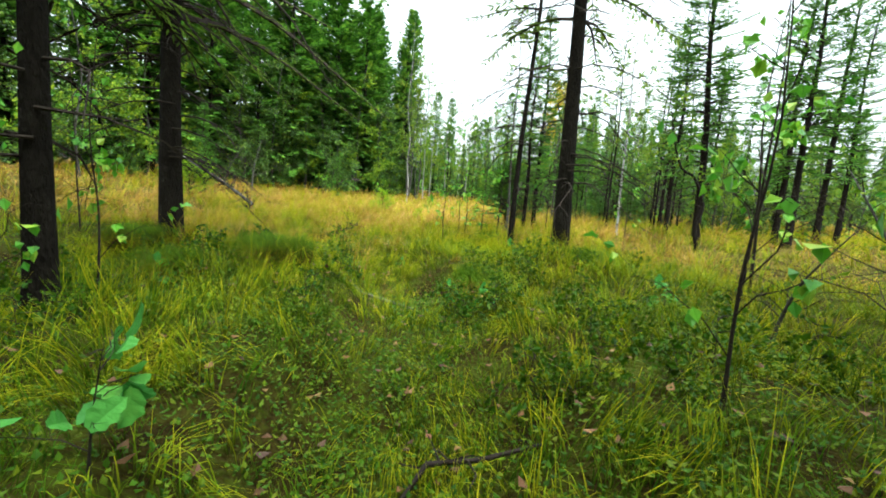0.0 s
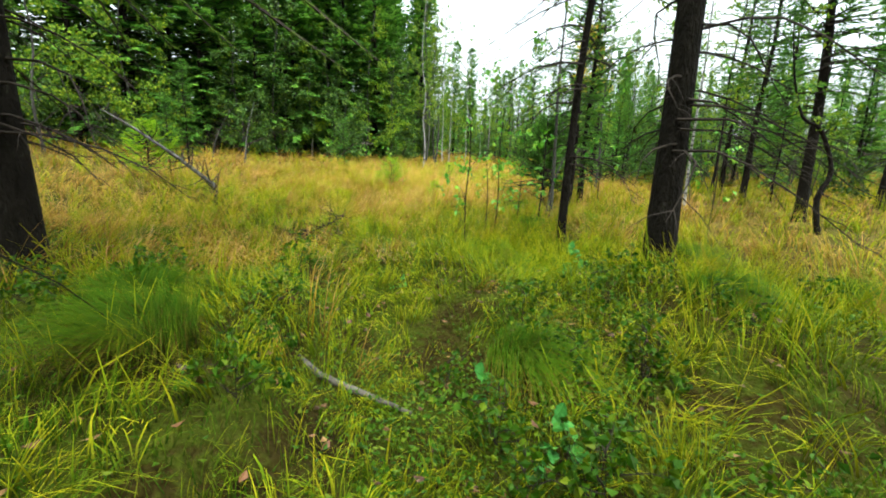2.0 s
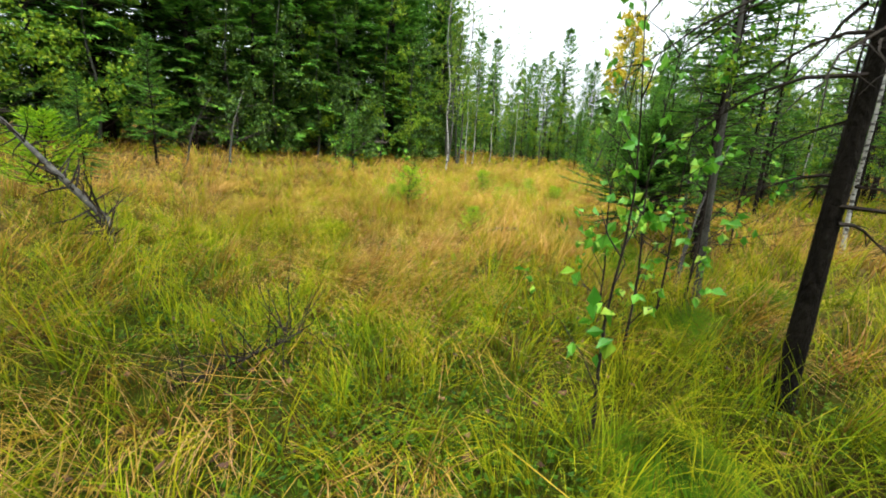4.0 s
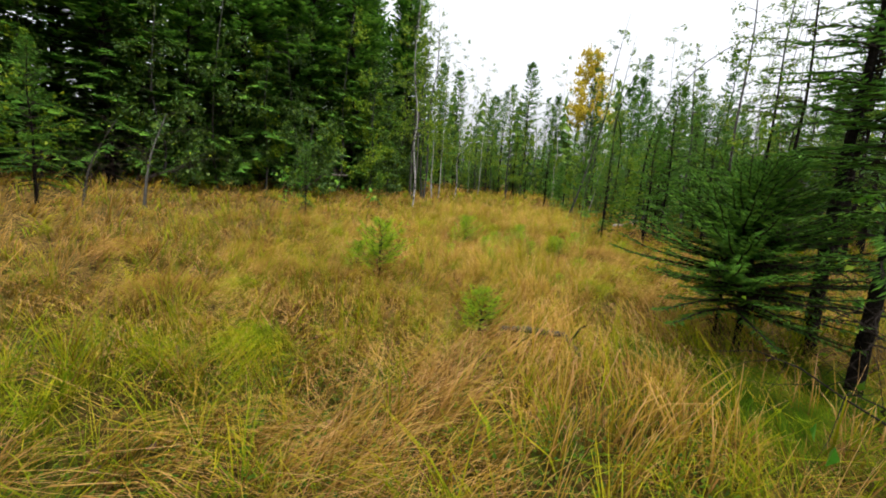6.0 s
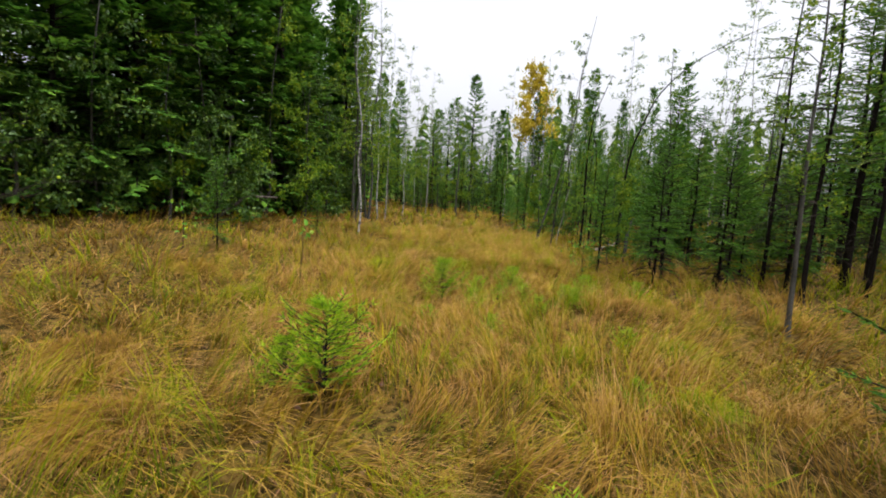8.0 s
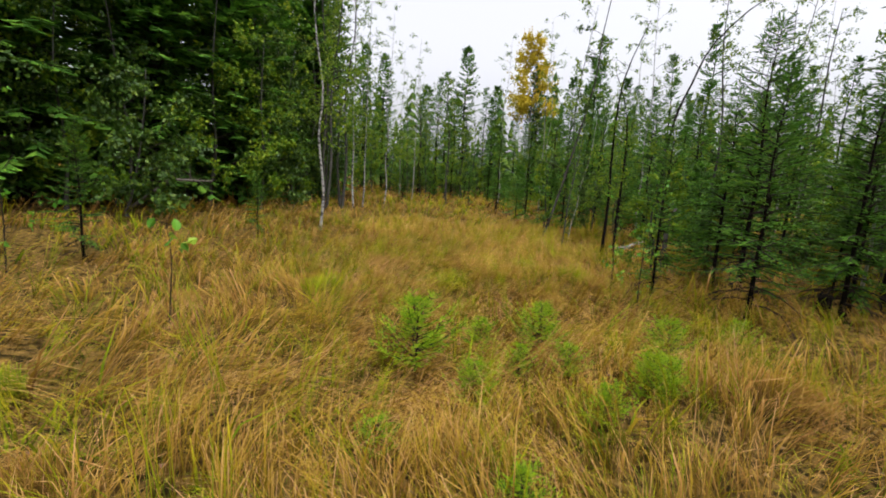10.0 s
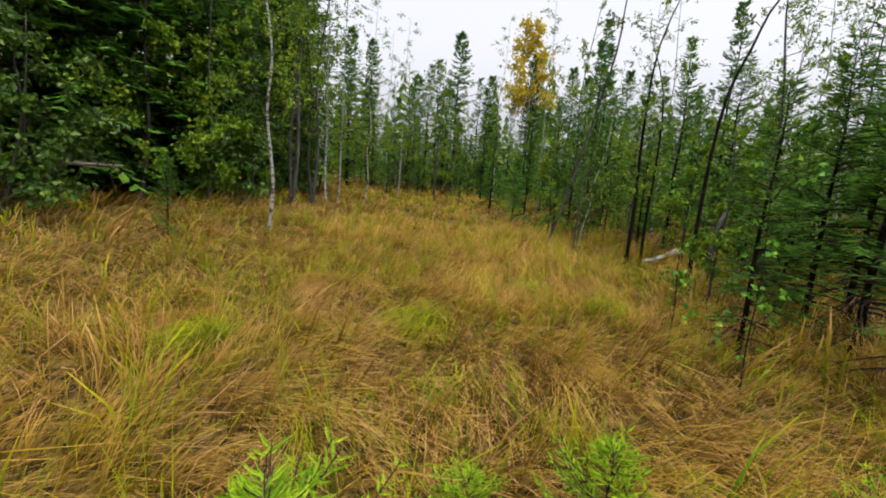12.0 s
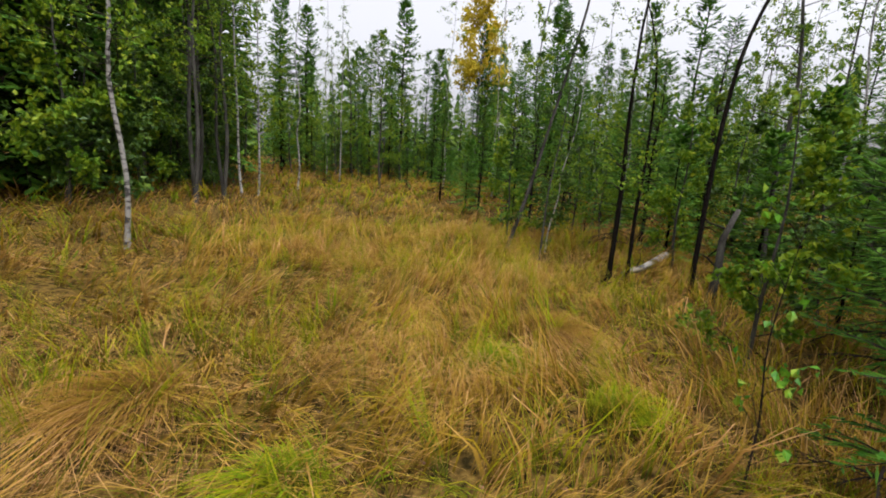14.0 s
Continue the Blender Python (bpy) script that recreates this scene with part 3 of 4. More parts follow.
yellow = tussock("grass_tussock", 620, 0.40, 0.62, 12, "loose yellow-green tussock of arching grass", M_GREEN, "meadow tussocks", 0.3, 0.95, 0.0042)
straw = tussock("grass_tussock", 900, 0.55, 0.75, 16, "straw-brown tussock of lodged dry grass", M_STRAW, "meadow tussocks", 0.6, 1.15, 0.0036)
for base, spots in ((yellow, ((1.45, 19.6), (0.9, 20.3), (-1.9, 18.4), (0.75, 12.9), (-2.7, 11.7), (1.3, 14.2), (-3.2, 15.5), (-1.9, 10.6), (0.3, 14.2), (-0.3, 19.2), (-3.4, 9.3))),
                    (straw, ((-2.7, 12.5), (-3.6, 13.6), (-3.1, 11.2), (-2.2, 18.9), (-3.0, 17.8), (1.5, 20.9), (-2.4, 14.7), (-4.6, 12.6), (0.6, 18.4), (-1.2, 19.9), (1.6, 15.8), (-4.3, 16.4)))):
    for i, (x, y) in enumerate(spots):
        m = Matrix.Translation((x, y, gz(x, y) - 0.01)) @ Matrix.Rotation(0.4 * math.sin(2.1 * i) + (0.5 if x > 0 else -2.4), 4, "Z") @ Matrix.Scale(0.85 + 0.1 * (i * 3 % 4), 4)
        if i:
            copy_thing(base, m)
        else:
            base.matrix_basis = m

# ---- large trees round the start ----
RNG = random.Random(21)
old_a = spruce("spruce_tree", "old spruce with dark scaly trunk and drooping half-dead lower boughs", 11, 3.6, 2.6, 0.125, 4, material=M_NEEDLE_OLD, whorl=0.30, per=5, twig=0.24, dead=40, droop=0.5, keep=0.8, width=0.02, fine=2, single=True, group="tall spruces by the hollow")
stand(old_a, -2.31, 5.48, 60, 1, math.pi / 2)
old_b = spruce("spruce_tree", "slender spruce trunk with bare lower stem", 10, 2.1, 2.2, 0.085, 9, single=True, material=M_NEEDLE_OLD, whorl=0.34, per=4, twig=0.22, dead=16, droop=0.5, keep=0.75, width=0.018, fine=3, group="tall spruces by the hollow")
stand(old_b, -1.3, 3.1, 10, 1.5, math.pi / 2)
r2 = spruce("spruce_tree", "thick dark spruce trunk with broken dead twigs", 10, 1.9, 3.0, 0.112, 14, single=True, material=M_NEEDLE_OLD, whorl=0.4, per=4, twig=0.26, dead=40, droop=0.45, keep=0.6, group="tall spruces by the hollow")
stand(r2, 2.36, 6.5, 130, -1.5, math.pi / 2)
r1 = spruce("spruce_tree", "thin dark spruce trunk beside a mossy hummock", 9, 1.4, 3.0, 0.052, 17, single=True, material=M_NEEDLE_OLD, whorl=0.4, per=3, twig=0.24, dead=24, droop=0.45, keep=0.65, group="tall spruces by the hollow")
stand(r1, 1.78, 8.3, 20, 1.3, math.pi / 2)
r3 = spruce("spruce_tree", "straight young spruce with sparse dead lower twigs", 8.5, 1.4, 2.0, 0.095, 19, whorl=0.25, per=6, twig=0.30, dead=14, keep=0.8, group="scattered bog spruces")
stand(r3, 6.2, 11.54, 0, -3, math.pi / 2)
for x, y, s, a in ((2.15, 10.9, 0.55, 50), (2.45, 11.8, 0.62, 160), (6.6, 14.5, 0.8, 200), (9.2, 13.2, 1.05, 270), (10.3, 15.6, 1.1, 30), (12.3, 16.8, 1.15, 100),
                   (8.2, 19.5, 0.9, 140), (11.5, 23.1, 1.0, 210), (14.5, 19.0, 1.1, 300)):
    put(r3, x, y, a, s, label="straight bog spruce with sparse dead lower twigs")

# ---- forest and birches ----
tall_a = spruce("spruce_tree", "tall dense dark spruce at the forest edge", 13, 2.6, 0.6, 0.13, 31, whorl=0.40, per=6, coarse=True, twig=0.62, dead=8, droop=0.45, width=0.17, group="forest spruces")
stand(tall_a, -8.5, 26.5)
tall_b = spruce("spruce_tree", "tall spruce with dark hanging boughs", 11, 2.2, 1.0, 0.11, 37, whorl=0.40, per=6, coarse=True, twig=0.58, dead=14, droop=0.5, width=0.16, group="forest spruces")
stand(tall_b, -10.5, 24.0)
bz = [(0, 0, 0), (0.09, 0.02, 1.0), (0.0, 0.05, 2.3), (0.13, 0.02, 3.4), (-0.05, 0.1, 5.2), (0.15, 0.05, 7.4), (0.2, 0.1, 9.6)]
bir_a = leafy("birch_tree", "slim white-barked birch with thinning autumn leaves", bz, 0.037, 41, 0.30, 34, 1.4, 1900, 0.07, spread=0.22, group="meadow-edge birches")
stand(bir_a, -3.35, 24.2, 0, -2, math.pi / 2)
bir_b = leafy("birch_tree", "dark-stemmed birch with high small crown", [(0, 0, 0), (0.15, 0, 1.8), (0.1, 0.1, 4.2), (0.4, 0, 6.6), (0.45, 0.1, 8.4)], 0.058, 43, 0.36, 30, 1.2, 1600, 0.07, spread=0.22, bark=M_GREY, group="meadow-edge birches")
stand(bir_b, -4.35, 29.6, 0)
bir_y = leafy("birch_tree", "birch in full yellow autumn colour", [(0, 0, 0), (0.15, 0, 3.5), (0.1, 0.1, 7), (0.3, 0, 10), (0.3, 0.1, 12)], 0.11, 47, 0.40, 44, 2.2, 5000, 0.2, material=M_LEAF_YELLOW, spread=0.9, rise_up=0.9)
stand(bir_y, 7.2, 47.5)
bir_g = leafy("birch_tree", "young birch with green leaves down to the ground", [(0, 0, 0), (0.1, 0.05, 1.5), (0, 0.1, 3.2), (0.15, 0, 5.2)], 0.045, 53, 0.10, 16, 1.3, 1800, 0.13, bark=M_GREY, material=M_LEAF, group="young birches", spread=0.35)
stand(bir_g, -6.0, 27.5)
wil = leafy("willow_bush", "dense dark-leaved willow bush", [(0, 0, 0), (0.2, 0.1, 1.0), (0.35, 0.2, 2.2), (0.5, 0.1, 3.2)], 0.035, 59, 0.05, 16, 1.4, 1800, 0.12, bark=M_GREY, material=M_LEAF_DARK, group="willow bushes", category="bush", spread=0.35)
stand(wil, -7.4, 23.2)

# birch clump at the meadow's western edge
for x, y, a, s, ob in ((-3.95, 30.6, 40, 1.0, bir_b), (-3.55, 30.9, 130, 1.05, bir_a), (-4.15, 31.3, 200, 0.95, bir_b), (-4.6, 30.4, 260, 1.1, bir_b), (-3.3, 31.8, 300, 0.9, bir_a), (-4.9, 31.5, 10, 1.0, bir_b),
                       (-2.7, 35.6, 20, 0.95, bir_a), (-2.4, 45.0, 70, 1.05, bir_a), (-0.9, 45.4, 140, 1.0, bir_b), (0.6, 38.2, 220, 0.8, bir_b), (-1.4, 41.0, 280, 1.0, bir_a), (0.0, 48.0, 330, 1.1, bir_b),
                       (3.9, 40.0, 15, 1.0, bir_a), (5.4, 36.0, 75, 1.0, bir_a), (7.2, 41.5, 155, 1.1, bir_a), (9.5, 35.0, 235, 1.0, bir_a), (10.5, 28.0, 60, 0.9, bir_a), (7.0, 28.5, 120, 0.85, bir_a),
                       (13.0, 30.0, 180, 1.1, bir_a), (12.4, 27.8, 240, 0.9, bir_b), (4.8, 13.0, 80, 0.85, bir_a), (6.7, 20.0, 20, 0.75, bir_a), (8.3, 24.0, 330, 0.85, bir_a), (15.5, 24.0, 100, 1.0, bir_a),
                       (17.0, 33.0, 20, 1.1, bir_a), (5.9, 22.9, 140, 0.7, bir_b), (16.5, 16.0, 60, 1.0, bir_b), (3.3, 15.2, 70, 0.55, bir_b)):
    put(ob, x, y, a, s)

# dense dark forest west of the meadow
for i in range(30):
    u = i / 30
    y = 15 + 24 * u + RNG.uniform(-1, 1)
    edge = np.interp(y, [14, 19, 24, 30, 36, 45], [-15, -11.5, -8.5, -6.0, -5.0, -3.6])
    put((tall_a, tall_b)[i % 2], edge - RNG.uniform(0.4, 3.0), y, RNG.uniform(0, 360), RNG.uniform(0.75, 1.15))
for i in range(30):
    y = 14 + 34 * i / 30 + RNG.uniform(-1, 1)
    edge = np.interp(y, [14, 19, 24, 30, 36, 45], [-15, -11.5, -8.5, -6.0, -5.0, -3.6])
    put((tall_b, tall_a)[i % 2], edge - RNG.uniform(4, 9), y, RNG.uniform(0, 360), RNG.uniform(0.85, 1.25))
for i in range(16):
    y = 16 + 20 * i / 16 + RNG.uniform(-0.6, 0.6)
    edge = np.interp(y, [14, 19, 24, 30, 36, 45], [-15, -11.5, -8.5, -6.0, -5.0, -3.6])
    put((wil, bir_g)[i % 5 == 1], edge + RNG.uniform(-0.9, 0.5), y, RNG.uniform(0, 360), RNG.uniform(0.7, 1.15))
for x, y in ((-17, 13), (-18.5, 16.5), (-16.5, 19), (-20, 21), (-15.5, 23.5), (-14, 27), (-12.5, 31)):
    put(tall_a, x, y, 40 * x, 1.15)
# broadleaf trees standing before the dark forest
edge_g = leafy("alder_tree", "leafy green alder at the forest edge", [(0, 0, 0), (0.2, 0.1, 1.8), (0.05, 0.3, 4.0), (0.5, 0.1, 7.5)], 0.06, 143, 0.10, 26, 2.1, 3600, 0.12, bark=M_GREY, material=M_LEAF, category="alder tree", group="forest-edge alders", spread=0.55, rise_up=0.7)
stand(edge_g, -7.2, 26.6)
edge_d = leafy("alder_tree", "dark-leaved alder in the forest's shade", [(0, 0, 0), (-0.2, 0.1, 1.6), (0.1, -0.2, 3.6), (0.3, 0.1, 6.5)], 0.055, 147, 0.10, 24, 2.0, 3000, 0.12, bark=M_GREY, material=M_LEAF_DARK, category="alder tree", group="forest-edge alders", spread=0.55, rise_up=0.7)
stand(edge_d, -9.8, 22.0)
for x, y, z, ob in ((-12.2, 16.6, 0.9, edge_g), (-6.5, 29.0, 1.0, edge_d), (-8.3, 24.6, 0.95, edge_d), (-5.8, 33.0, 1.0, edge_d), (-10.4, 20.2, 0.8, edge_d), (-7.9, 28.2, 1.1, edge_d),
                    (-12.8, 18.6, 1.0, edge_d), (-6.2, 31.2, 0.9, edge_d), (-8.8, 26.4, 1.1, edge_d), (-14.0, 14.0, 1.0, edge_d), (-9.4, 23.4, 0.7, edge_d), (-5.0, 36.5, 0.9, edge_g), (-11.4, 13.0, 0.8, edge_g)):
    put(ob, x, y, RNG.uniform(0, 360), z)
# birches and pointed spruces beyond the bog, east and north
bir_f = leafy("birch_tree", "light green birch in the thicket beyond the bog", [(0, 0, 0), (0.25, 0, 2.2), (0.1, 0.3, 5.0), (0.6, 0.1, 9.5)], 0.05, 141, 0.12, 24, 1.5, 1700, 0.12, bark=M_GREY, group="thicket birches", spread=0.45, rise_up=1.0)
stand(bir_f, 6.0, 33.5)
spire = spruce("spruce_tree", "slim pointed spruce beyond the bog", 10, 1.45, 0.8, 0.085, 151, whorl=0.40, per=6, coarse=True, twig=0.44, dead=6, droop=0.32, width=0.11, keep=0.92, group="pointed spruces")
stand(spire, 9.0, 39.0)
for i in range(76):
    x = 3.5 + 22 * RNG.random()
    y = max(22 + RNG.uniform(0, 24), 33 - 0.9 * (x - 4))
    if abs(x - 0.21 * (y - 14)) < 2.0:
        continue
    size = RNG.uniform(0.28, 0.52) if y < 34 and x < 9 else RNG.uniform(0.5, 0.85)
    put((bir_f, spire, spire)[i % 3] if x < 11 else (bir_f, spire)[i % 2], x, y, RNG.uniform(0, 360), size, tilt=RNG.uniform(-3, 3))
for i in range(16):
    put((bir_f, spire)[i % 2], -5.5 + 10 * i / 16, 43 + RNG.uniform(0, 6), RNG.uniform(0, 360), RNG.uniform(0.5, 0.85))
for i in range(6):
    y = 17 + 22 * i / 6
    edge = np.interp(y, [14, 19, 24, 30, 36, 45], [-15, -11.5, -8.5, -6.0, -5.0, -3.6])
    put(bir_f, edge - RNG.uniform(0, 2), y, RNG.uniform(0, 360), RNG.uniform(0.5, 0.8))
# far end of the meadow
for i in range(30):
    x = -6 + 26 * i / 30 + RNG.uniform(-0.6, 0.6)
    put(spire if i % 3 else tall_b, x + RNG.uniform(-1, 1), 47 + RNG.uniform(0, 11), RNG.uniform(0, 360), RNG.uniform(0.65, 1.05))
# unseen spruces added round and behind the start; the near ones shade the hollow
for x, y, z in ((-4.6, 1.2, 1.0), (-3.2, -1.6, 1.1), (-0.6, -3.2, 1.0), (2.2, -2.6, 1.1), (4.6, -0.6, 1.0), (6.2, 1.6, 1.05), (-6.5, 3.0, 1.0)):
    put((tall_a, old_b)[int(x * 10) % 2], x, y, RNG.uniform(0, 360), z, label="unseen tall spruce added to shade the start of the hollow")
for i in range(8):
    a = math.pi * (1.0 + i / 7)
    put((tall_a, tall_b)[i % 2], 1 + 17 * math.cos(a), 1 + 17 * math.sin(a), RNG.uniform(0, 360), RNG.uniform(0.6, 0.8))

# ---- east side of the meadow ----
bog = spruce("young_spruce", "ragged young spruce with bare black lower stem", 3.4, 1.0, 0.5, 0.035, 61, whorl=0.16, per=5, twig=0.22, dead=8, fine=3, droop=0.35, width=0.02, keep=0.85, group="young bog spruces")
stand(bog, 3.83, 19.13, 0, 0, 0, 1.15)
for x, y, a, s in ((3.02, 17.88, 80, 0.72), (4.3, 18.0, 80, 0.8), (1.9, 12.25, 220, 0.42), (2.34, 18.78, 150, 0.62), (3.9, 19.8, 260, 0.8), (4.6, 18.2, 300, 0.7), (5.2, 20.5, 10, 1.0), (6.2, 18.7, 70, 0.9),
                   (4.6, 24.9, 120, 0.75), (5.8, 25.8, 190, 1.0), (6.9, 22.0, 240, 0.9), (3.9, 27.5, 280, 0.85), (3.0, 29.0, 330, 0.8), (4.5, 31.0, 30, 1.1), (2.6, 33.0, 100, 0.9), (6.4, 31.0, 170, 1.2), (-5.4, 19.2, 40, 0.48), (-8.6, 14.9, 140, 0.75),
                   (-5.5, 10.6, 200, 0.4), (8.4, 16.8, 10, 0.9), (7.3, 26.0, 60, 1.2), (9.4, 21.5, 250, 1.1), (-4.1, 22.0, 20, 0.33), (-0.3, 40.5, 200, 0.6), (1.7, 36.5, 20, 0.55), (-1.9, 38.0, 90, 0.6)):
    put(bog, x, y, a, s)
wide = spruce("young_spruce", "low wide young spruce with dense dark branches", 1.65, 1.25, 0.48, 0.032, 67, whorl=0.07, per=13, twig=0.135, dead=0, fine=7, droop=0.24, width=0.017, group="young bog spruces")
stand(wide, 1.74, 11.58)
for x, y, s, a in ((5.66, 17.7, 0.85, 0), (5.85, 18.9, 0.8, 90), (7.4, 18.2, 0.9, 200), (9.0, 19.8, 0.9, 20), (6.9, 16.4, 0.75, 150)):
    put(r1, x, y, a, s, label="dark bare-stemmed bog spruce with thin crown")

bog_f = spruce("young_spruce", "dense young spruce in the thicket", 3.2, 1.0, 0.3, 0.035, 63, whorl=0.18, per=5, twig=0.34, droop=0.3, width=0.09, coarse=True, group="thicket spruces")
stand(bog_f, 7.7, 30.0)
# low thickets at the foot of the trees
for i in range(44):
    if i % 2:
        y = 24 + 24 * (i / 44) + RNG.uniform(-0.7, 0.7)
        x = np.interp(y, [24, 28, 34, 40, 48], [5.5, 4.2, 3.6, 3.2, 3.0]) + RNG.uniform(0, 3.5)
    else:
        x = -3.5 + 16 * i / 44
        y = 46 + RNG.uniform(-2, 3)
    put((wil, bog_f, bir_g, bog_f)[i % 4], x, y, RNG.uniform(0, 360), RNG.uniform(0.4, 0.75))
for i in range(18):
    x = 7 + 15 * i / 18
    put((wil, bog_f, bir_g)[i % 3], x, 19 + RNG.uniform(0, 9), RNG.uniform(0, 360), RNG.uniform(0.35, 0.7))

bend_a = leafy("bent_tree", "bent bare-topped willow leaning over the meadow", [(0, 0, 0), (0.3, 0, 1.0), (0.62, 0, 2.3), (1.0, -0.2, 4.3), (1.05, -0.3, 5.6), (1.35, -0.3, 7.5)], 0.04, 71, 0.1, 10, 0.9, 900, 0.06, bark=M_GREY, material=M_LEAF_DARK, category="tree", bare=0.1)
stand(bend_a, 2.55, 25.1)
bend_b = leafy("bent_tree", "slim dark stem arching over under its own weight", [(0, 0, 0), (0.02, 0, 1.75), (0.13, 0, 3.0), (0.4, 0, 3.8), (0.85, 0.1, 4.7), (1.9, 0.1, 5.7), (3.9, 0.1, 6.8)], 0.036, 73, 0.55, 8, 0.7, 160, 0.06, bark=M_BARK, category="tree", bare=0.5)
stand(bend_b, 4.26, 22.4)
bend_c = leafy("birch_tree", "dark twin-stemmed birch with sparse leaves", [(0, 0, 0), (0.02, 0, 1.3), (-0.02, 0, 2.4), (0.05, 0, 3.9), (0.5, 0, 5.2)], 0.04, 79, 0.25, 14, 0.9, 520, 0.06, bark=M_BARK, bare=0.2)
stand(bend_c, 3.42, 23.0)
put(bend_c, 3.62, 22.85, 140, 0.8)
put(bir_g, 2.95, 26.3, 30, 0.5)
put(bir_g, 4.9, 23.6, 130, 0.55)
put(bir_a, 3.3, 25.0, 130, 0.45, tilt=12, az=2)
put(wil, 6.4, 24.0, 50, 0.8)
put(wil, 4.9, 21.2, 150, 0.45)
put(wil, 8.2, 21.0, 150, 0.8)
put(bend_a, 2.9, 24.3, 60, 0.5)
for x, y, z in ((7.2, 25.0, 0.45), (8.6, 22.2, 0.42), (6.2, 28.6, 0.5), (10.2, 19.4, 0.5), (5.3, 26.6, 0.36), (9.6, 29.0, 0.6), (12.0, 22.5, 0.6)):
    put(edge_g, x, y, RNG.uniform(0, 360), z, label="low leafy alder among bog spruces")
put(wil, 9.8, 17.5, 10, 0.7)
put(bir_g, 3.2, 20.4, 200, 0.45)
for x, y, a, z, ob in ((4.3, 20.6, 10, 0.55, bog_f), (5.1, 22.3, 80, 0.7, bog_f), (6.1, 19.9, 150, 0.7, bog_f), (4.5, 26.4, 220, 0.6, wil), (5.5, 24.6, 290, 0.8, bog_f), (7.0, 19.6, 30, 0.8, bog_f),
                       (3.5, 27.6, 100, 0.6, bog_f), (6.6, 23.0, 170, 0.9, bog_f), (8.0, 22.6, 240, 0.6, wil), (3.0, 30.6, 310, 0.7, bog_f)):
    put(ob, x, y, a, z)


def log(name, label, pts, radii, material, stubs=6, seed=1, category="log"):
    """A fallen stem with broken side twigs."""
    rng = random.Random(seed)
    root = thing(name, label, category)
    b, tw = Build(), Build()
    pts = [Vector(p) for p in pts]
    b.tube(pts, radii, 9)
    for k in range(stubs):
        i = rng.randrange(len(pts) - 1)
        q = pts[i].lerp(pts[i + 1], rng.random())
        d = (unit(rng) + Vector((0, 0, 0.4))).normalized()
        l = rng.uniform(0.08, 0.5)
        tw.tube([q, q + d * l * 0.5 + unit(rng) * 0.03, q + d * l], [radii[i] * 0.3 + 0.002, radii[i] * 0.18 + 0.0015, 0.001], 4, False)
    part("stem", b, material, root, smooth=True)
    if stubs:
        tagged(part("twigwork", tw, M_TWIG, root), kind="stuff")
    return root


def on(x, y, up=0.0):
    return (x, y, gz(x, y) + up)


log("birch_log", "short white birch log lying in the grass", [on(3.75, 23.15, 0.06), on(4.2, 23.35, 0.12), on(4.75, 23.6, 0.24)], [0.04, 0.046, 0.05], M_BIRCH, 3)
log("broken_birch_snag", "leaning broken birch stump with pale bark", [on(4.39, 22.2, -0.1), on(4.44, 22.2, 0.4), on(4.47, 22.25, 0.85), on(4.58, 22.2, 1.25)], [0.06, 0.05, 0.04, 0.028], M_GREY, 7, 4, "snag")
log("tree_stump", "short dark rotten stump among grass", [on(4.75, 18.7, -0.1), on(4.76, 18.7, 0.2), on(4.78, 18.7, 0.36)], [0.10, 0.085, 0.075], M_BARK, 2, 6, "stump")
log("fallen_branch", "thin weathered branch across the sunken track", [on(0.0, 5.06, -0.03), on(0.2, 5.02, 0.02), on(0.46, 4.96, 0.04), on(0.76, 4.9, 0.02)], [0.018, 0.022, 0.019, 0.010], M_DEAD, 0, 8, "branch")
log("dead_spruce_top", "grey dead spruce top leaning down into the grass", [on(-3.3, 8.95, 0.05), (-3.37, 9.0, 0.36), (-4.2, 9.2, 0.78), (-5.3, 9.6, 1.2), (-6.2, 9.9, 1.5)], [0.03, 0.032, 0.028, 0.02, 0.01], M_GREY, 90, 10, "dead tree")
log("rotten_root", "rotten root half buried in dry grass", [on(-0.25, 11.45, 0.1), on(-0.05, 11.25, 0.14), on(0.2, 11.02, 0.16), on(0.4, 10.9, 0.0)], [0.018, 0.028, 0.024, 0.014], M_GREY, 3, 12, "root")
log("fallen_branch", "dark dead branch with bare twigs in the grass", [on(-1.35, 7.5, 0.03), on(-1.0, 7.6, 0.12), on(-0.75, 7.75, 0.22)], [0.008, 0.008, 0.004], M_TWIG, 60, 14, "branch")
log("fallen_branch", "crooked dark twig lying by the start", [on(1.2, 2.15, 0.02), on(1.3, 2.32, 0.13), on(1.5, 2.36, 0.11), on(1.75, 2.38, 0.04)], [0.01, 0.012, 0.01, 0.006], M_TWIG, 8, 15, "branch")
log("fallen_branch", "broken grey branches below the forest edge", [on(-7.4, 23.2, 0.1), on(-6.6, 23.5, 0.8), on(-5.7, 23.6, 1.0)], [0.05, 0.04, 0.02], M_DEAD, 30, 16, "branch")

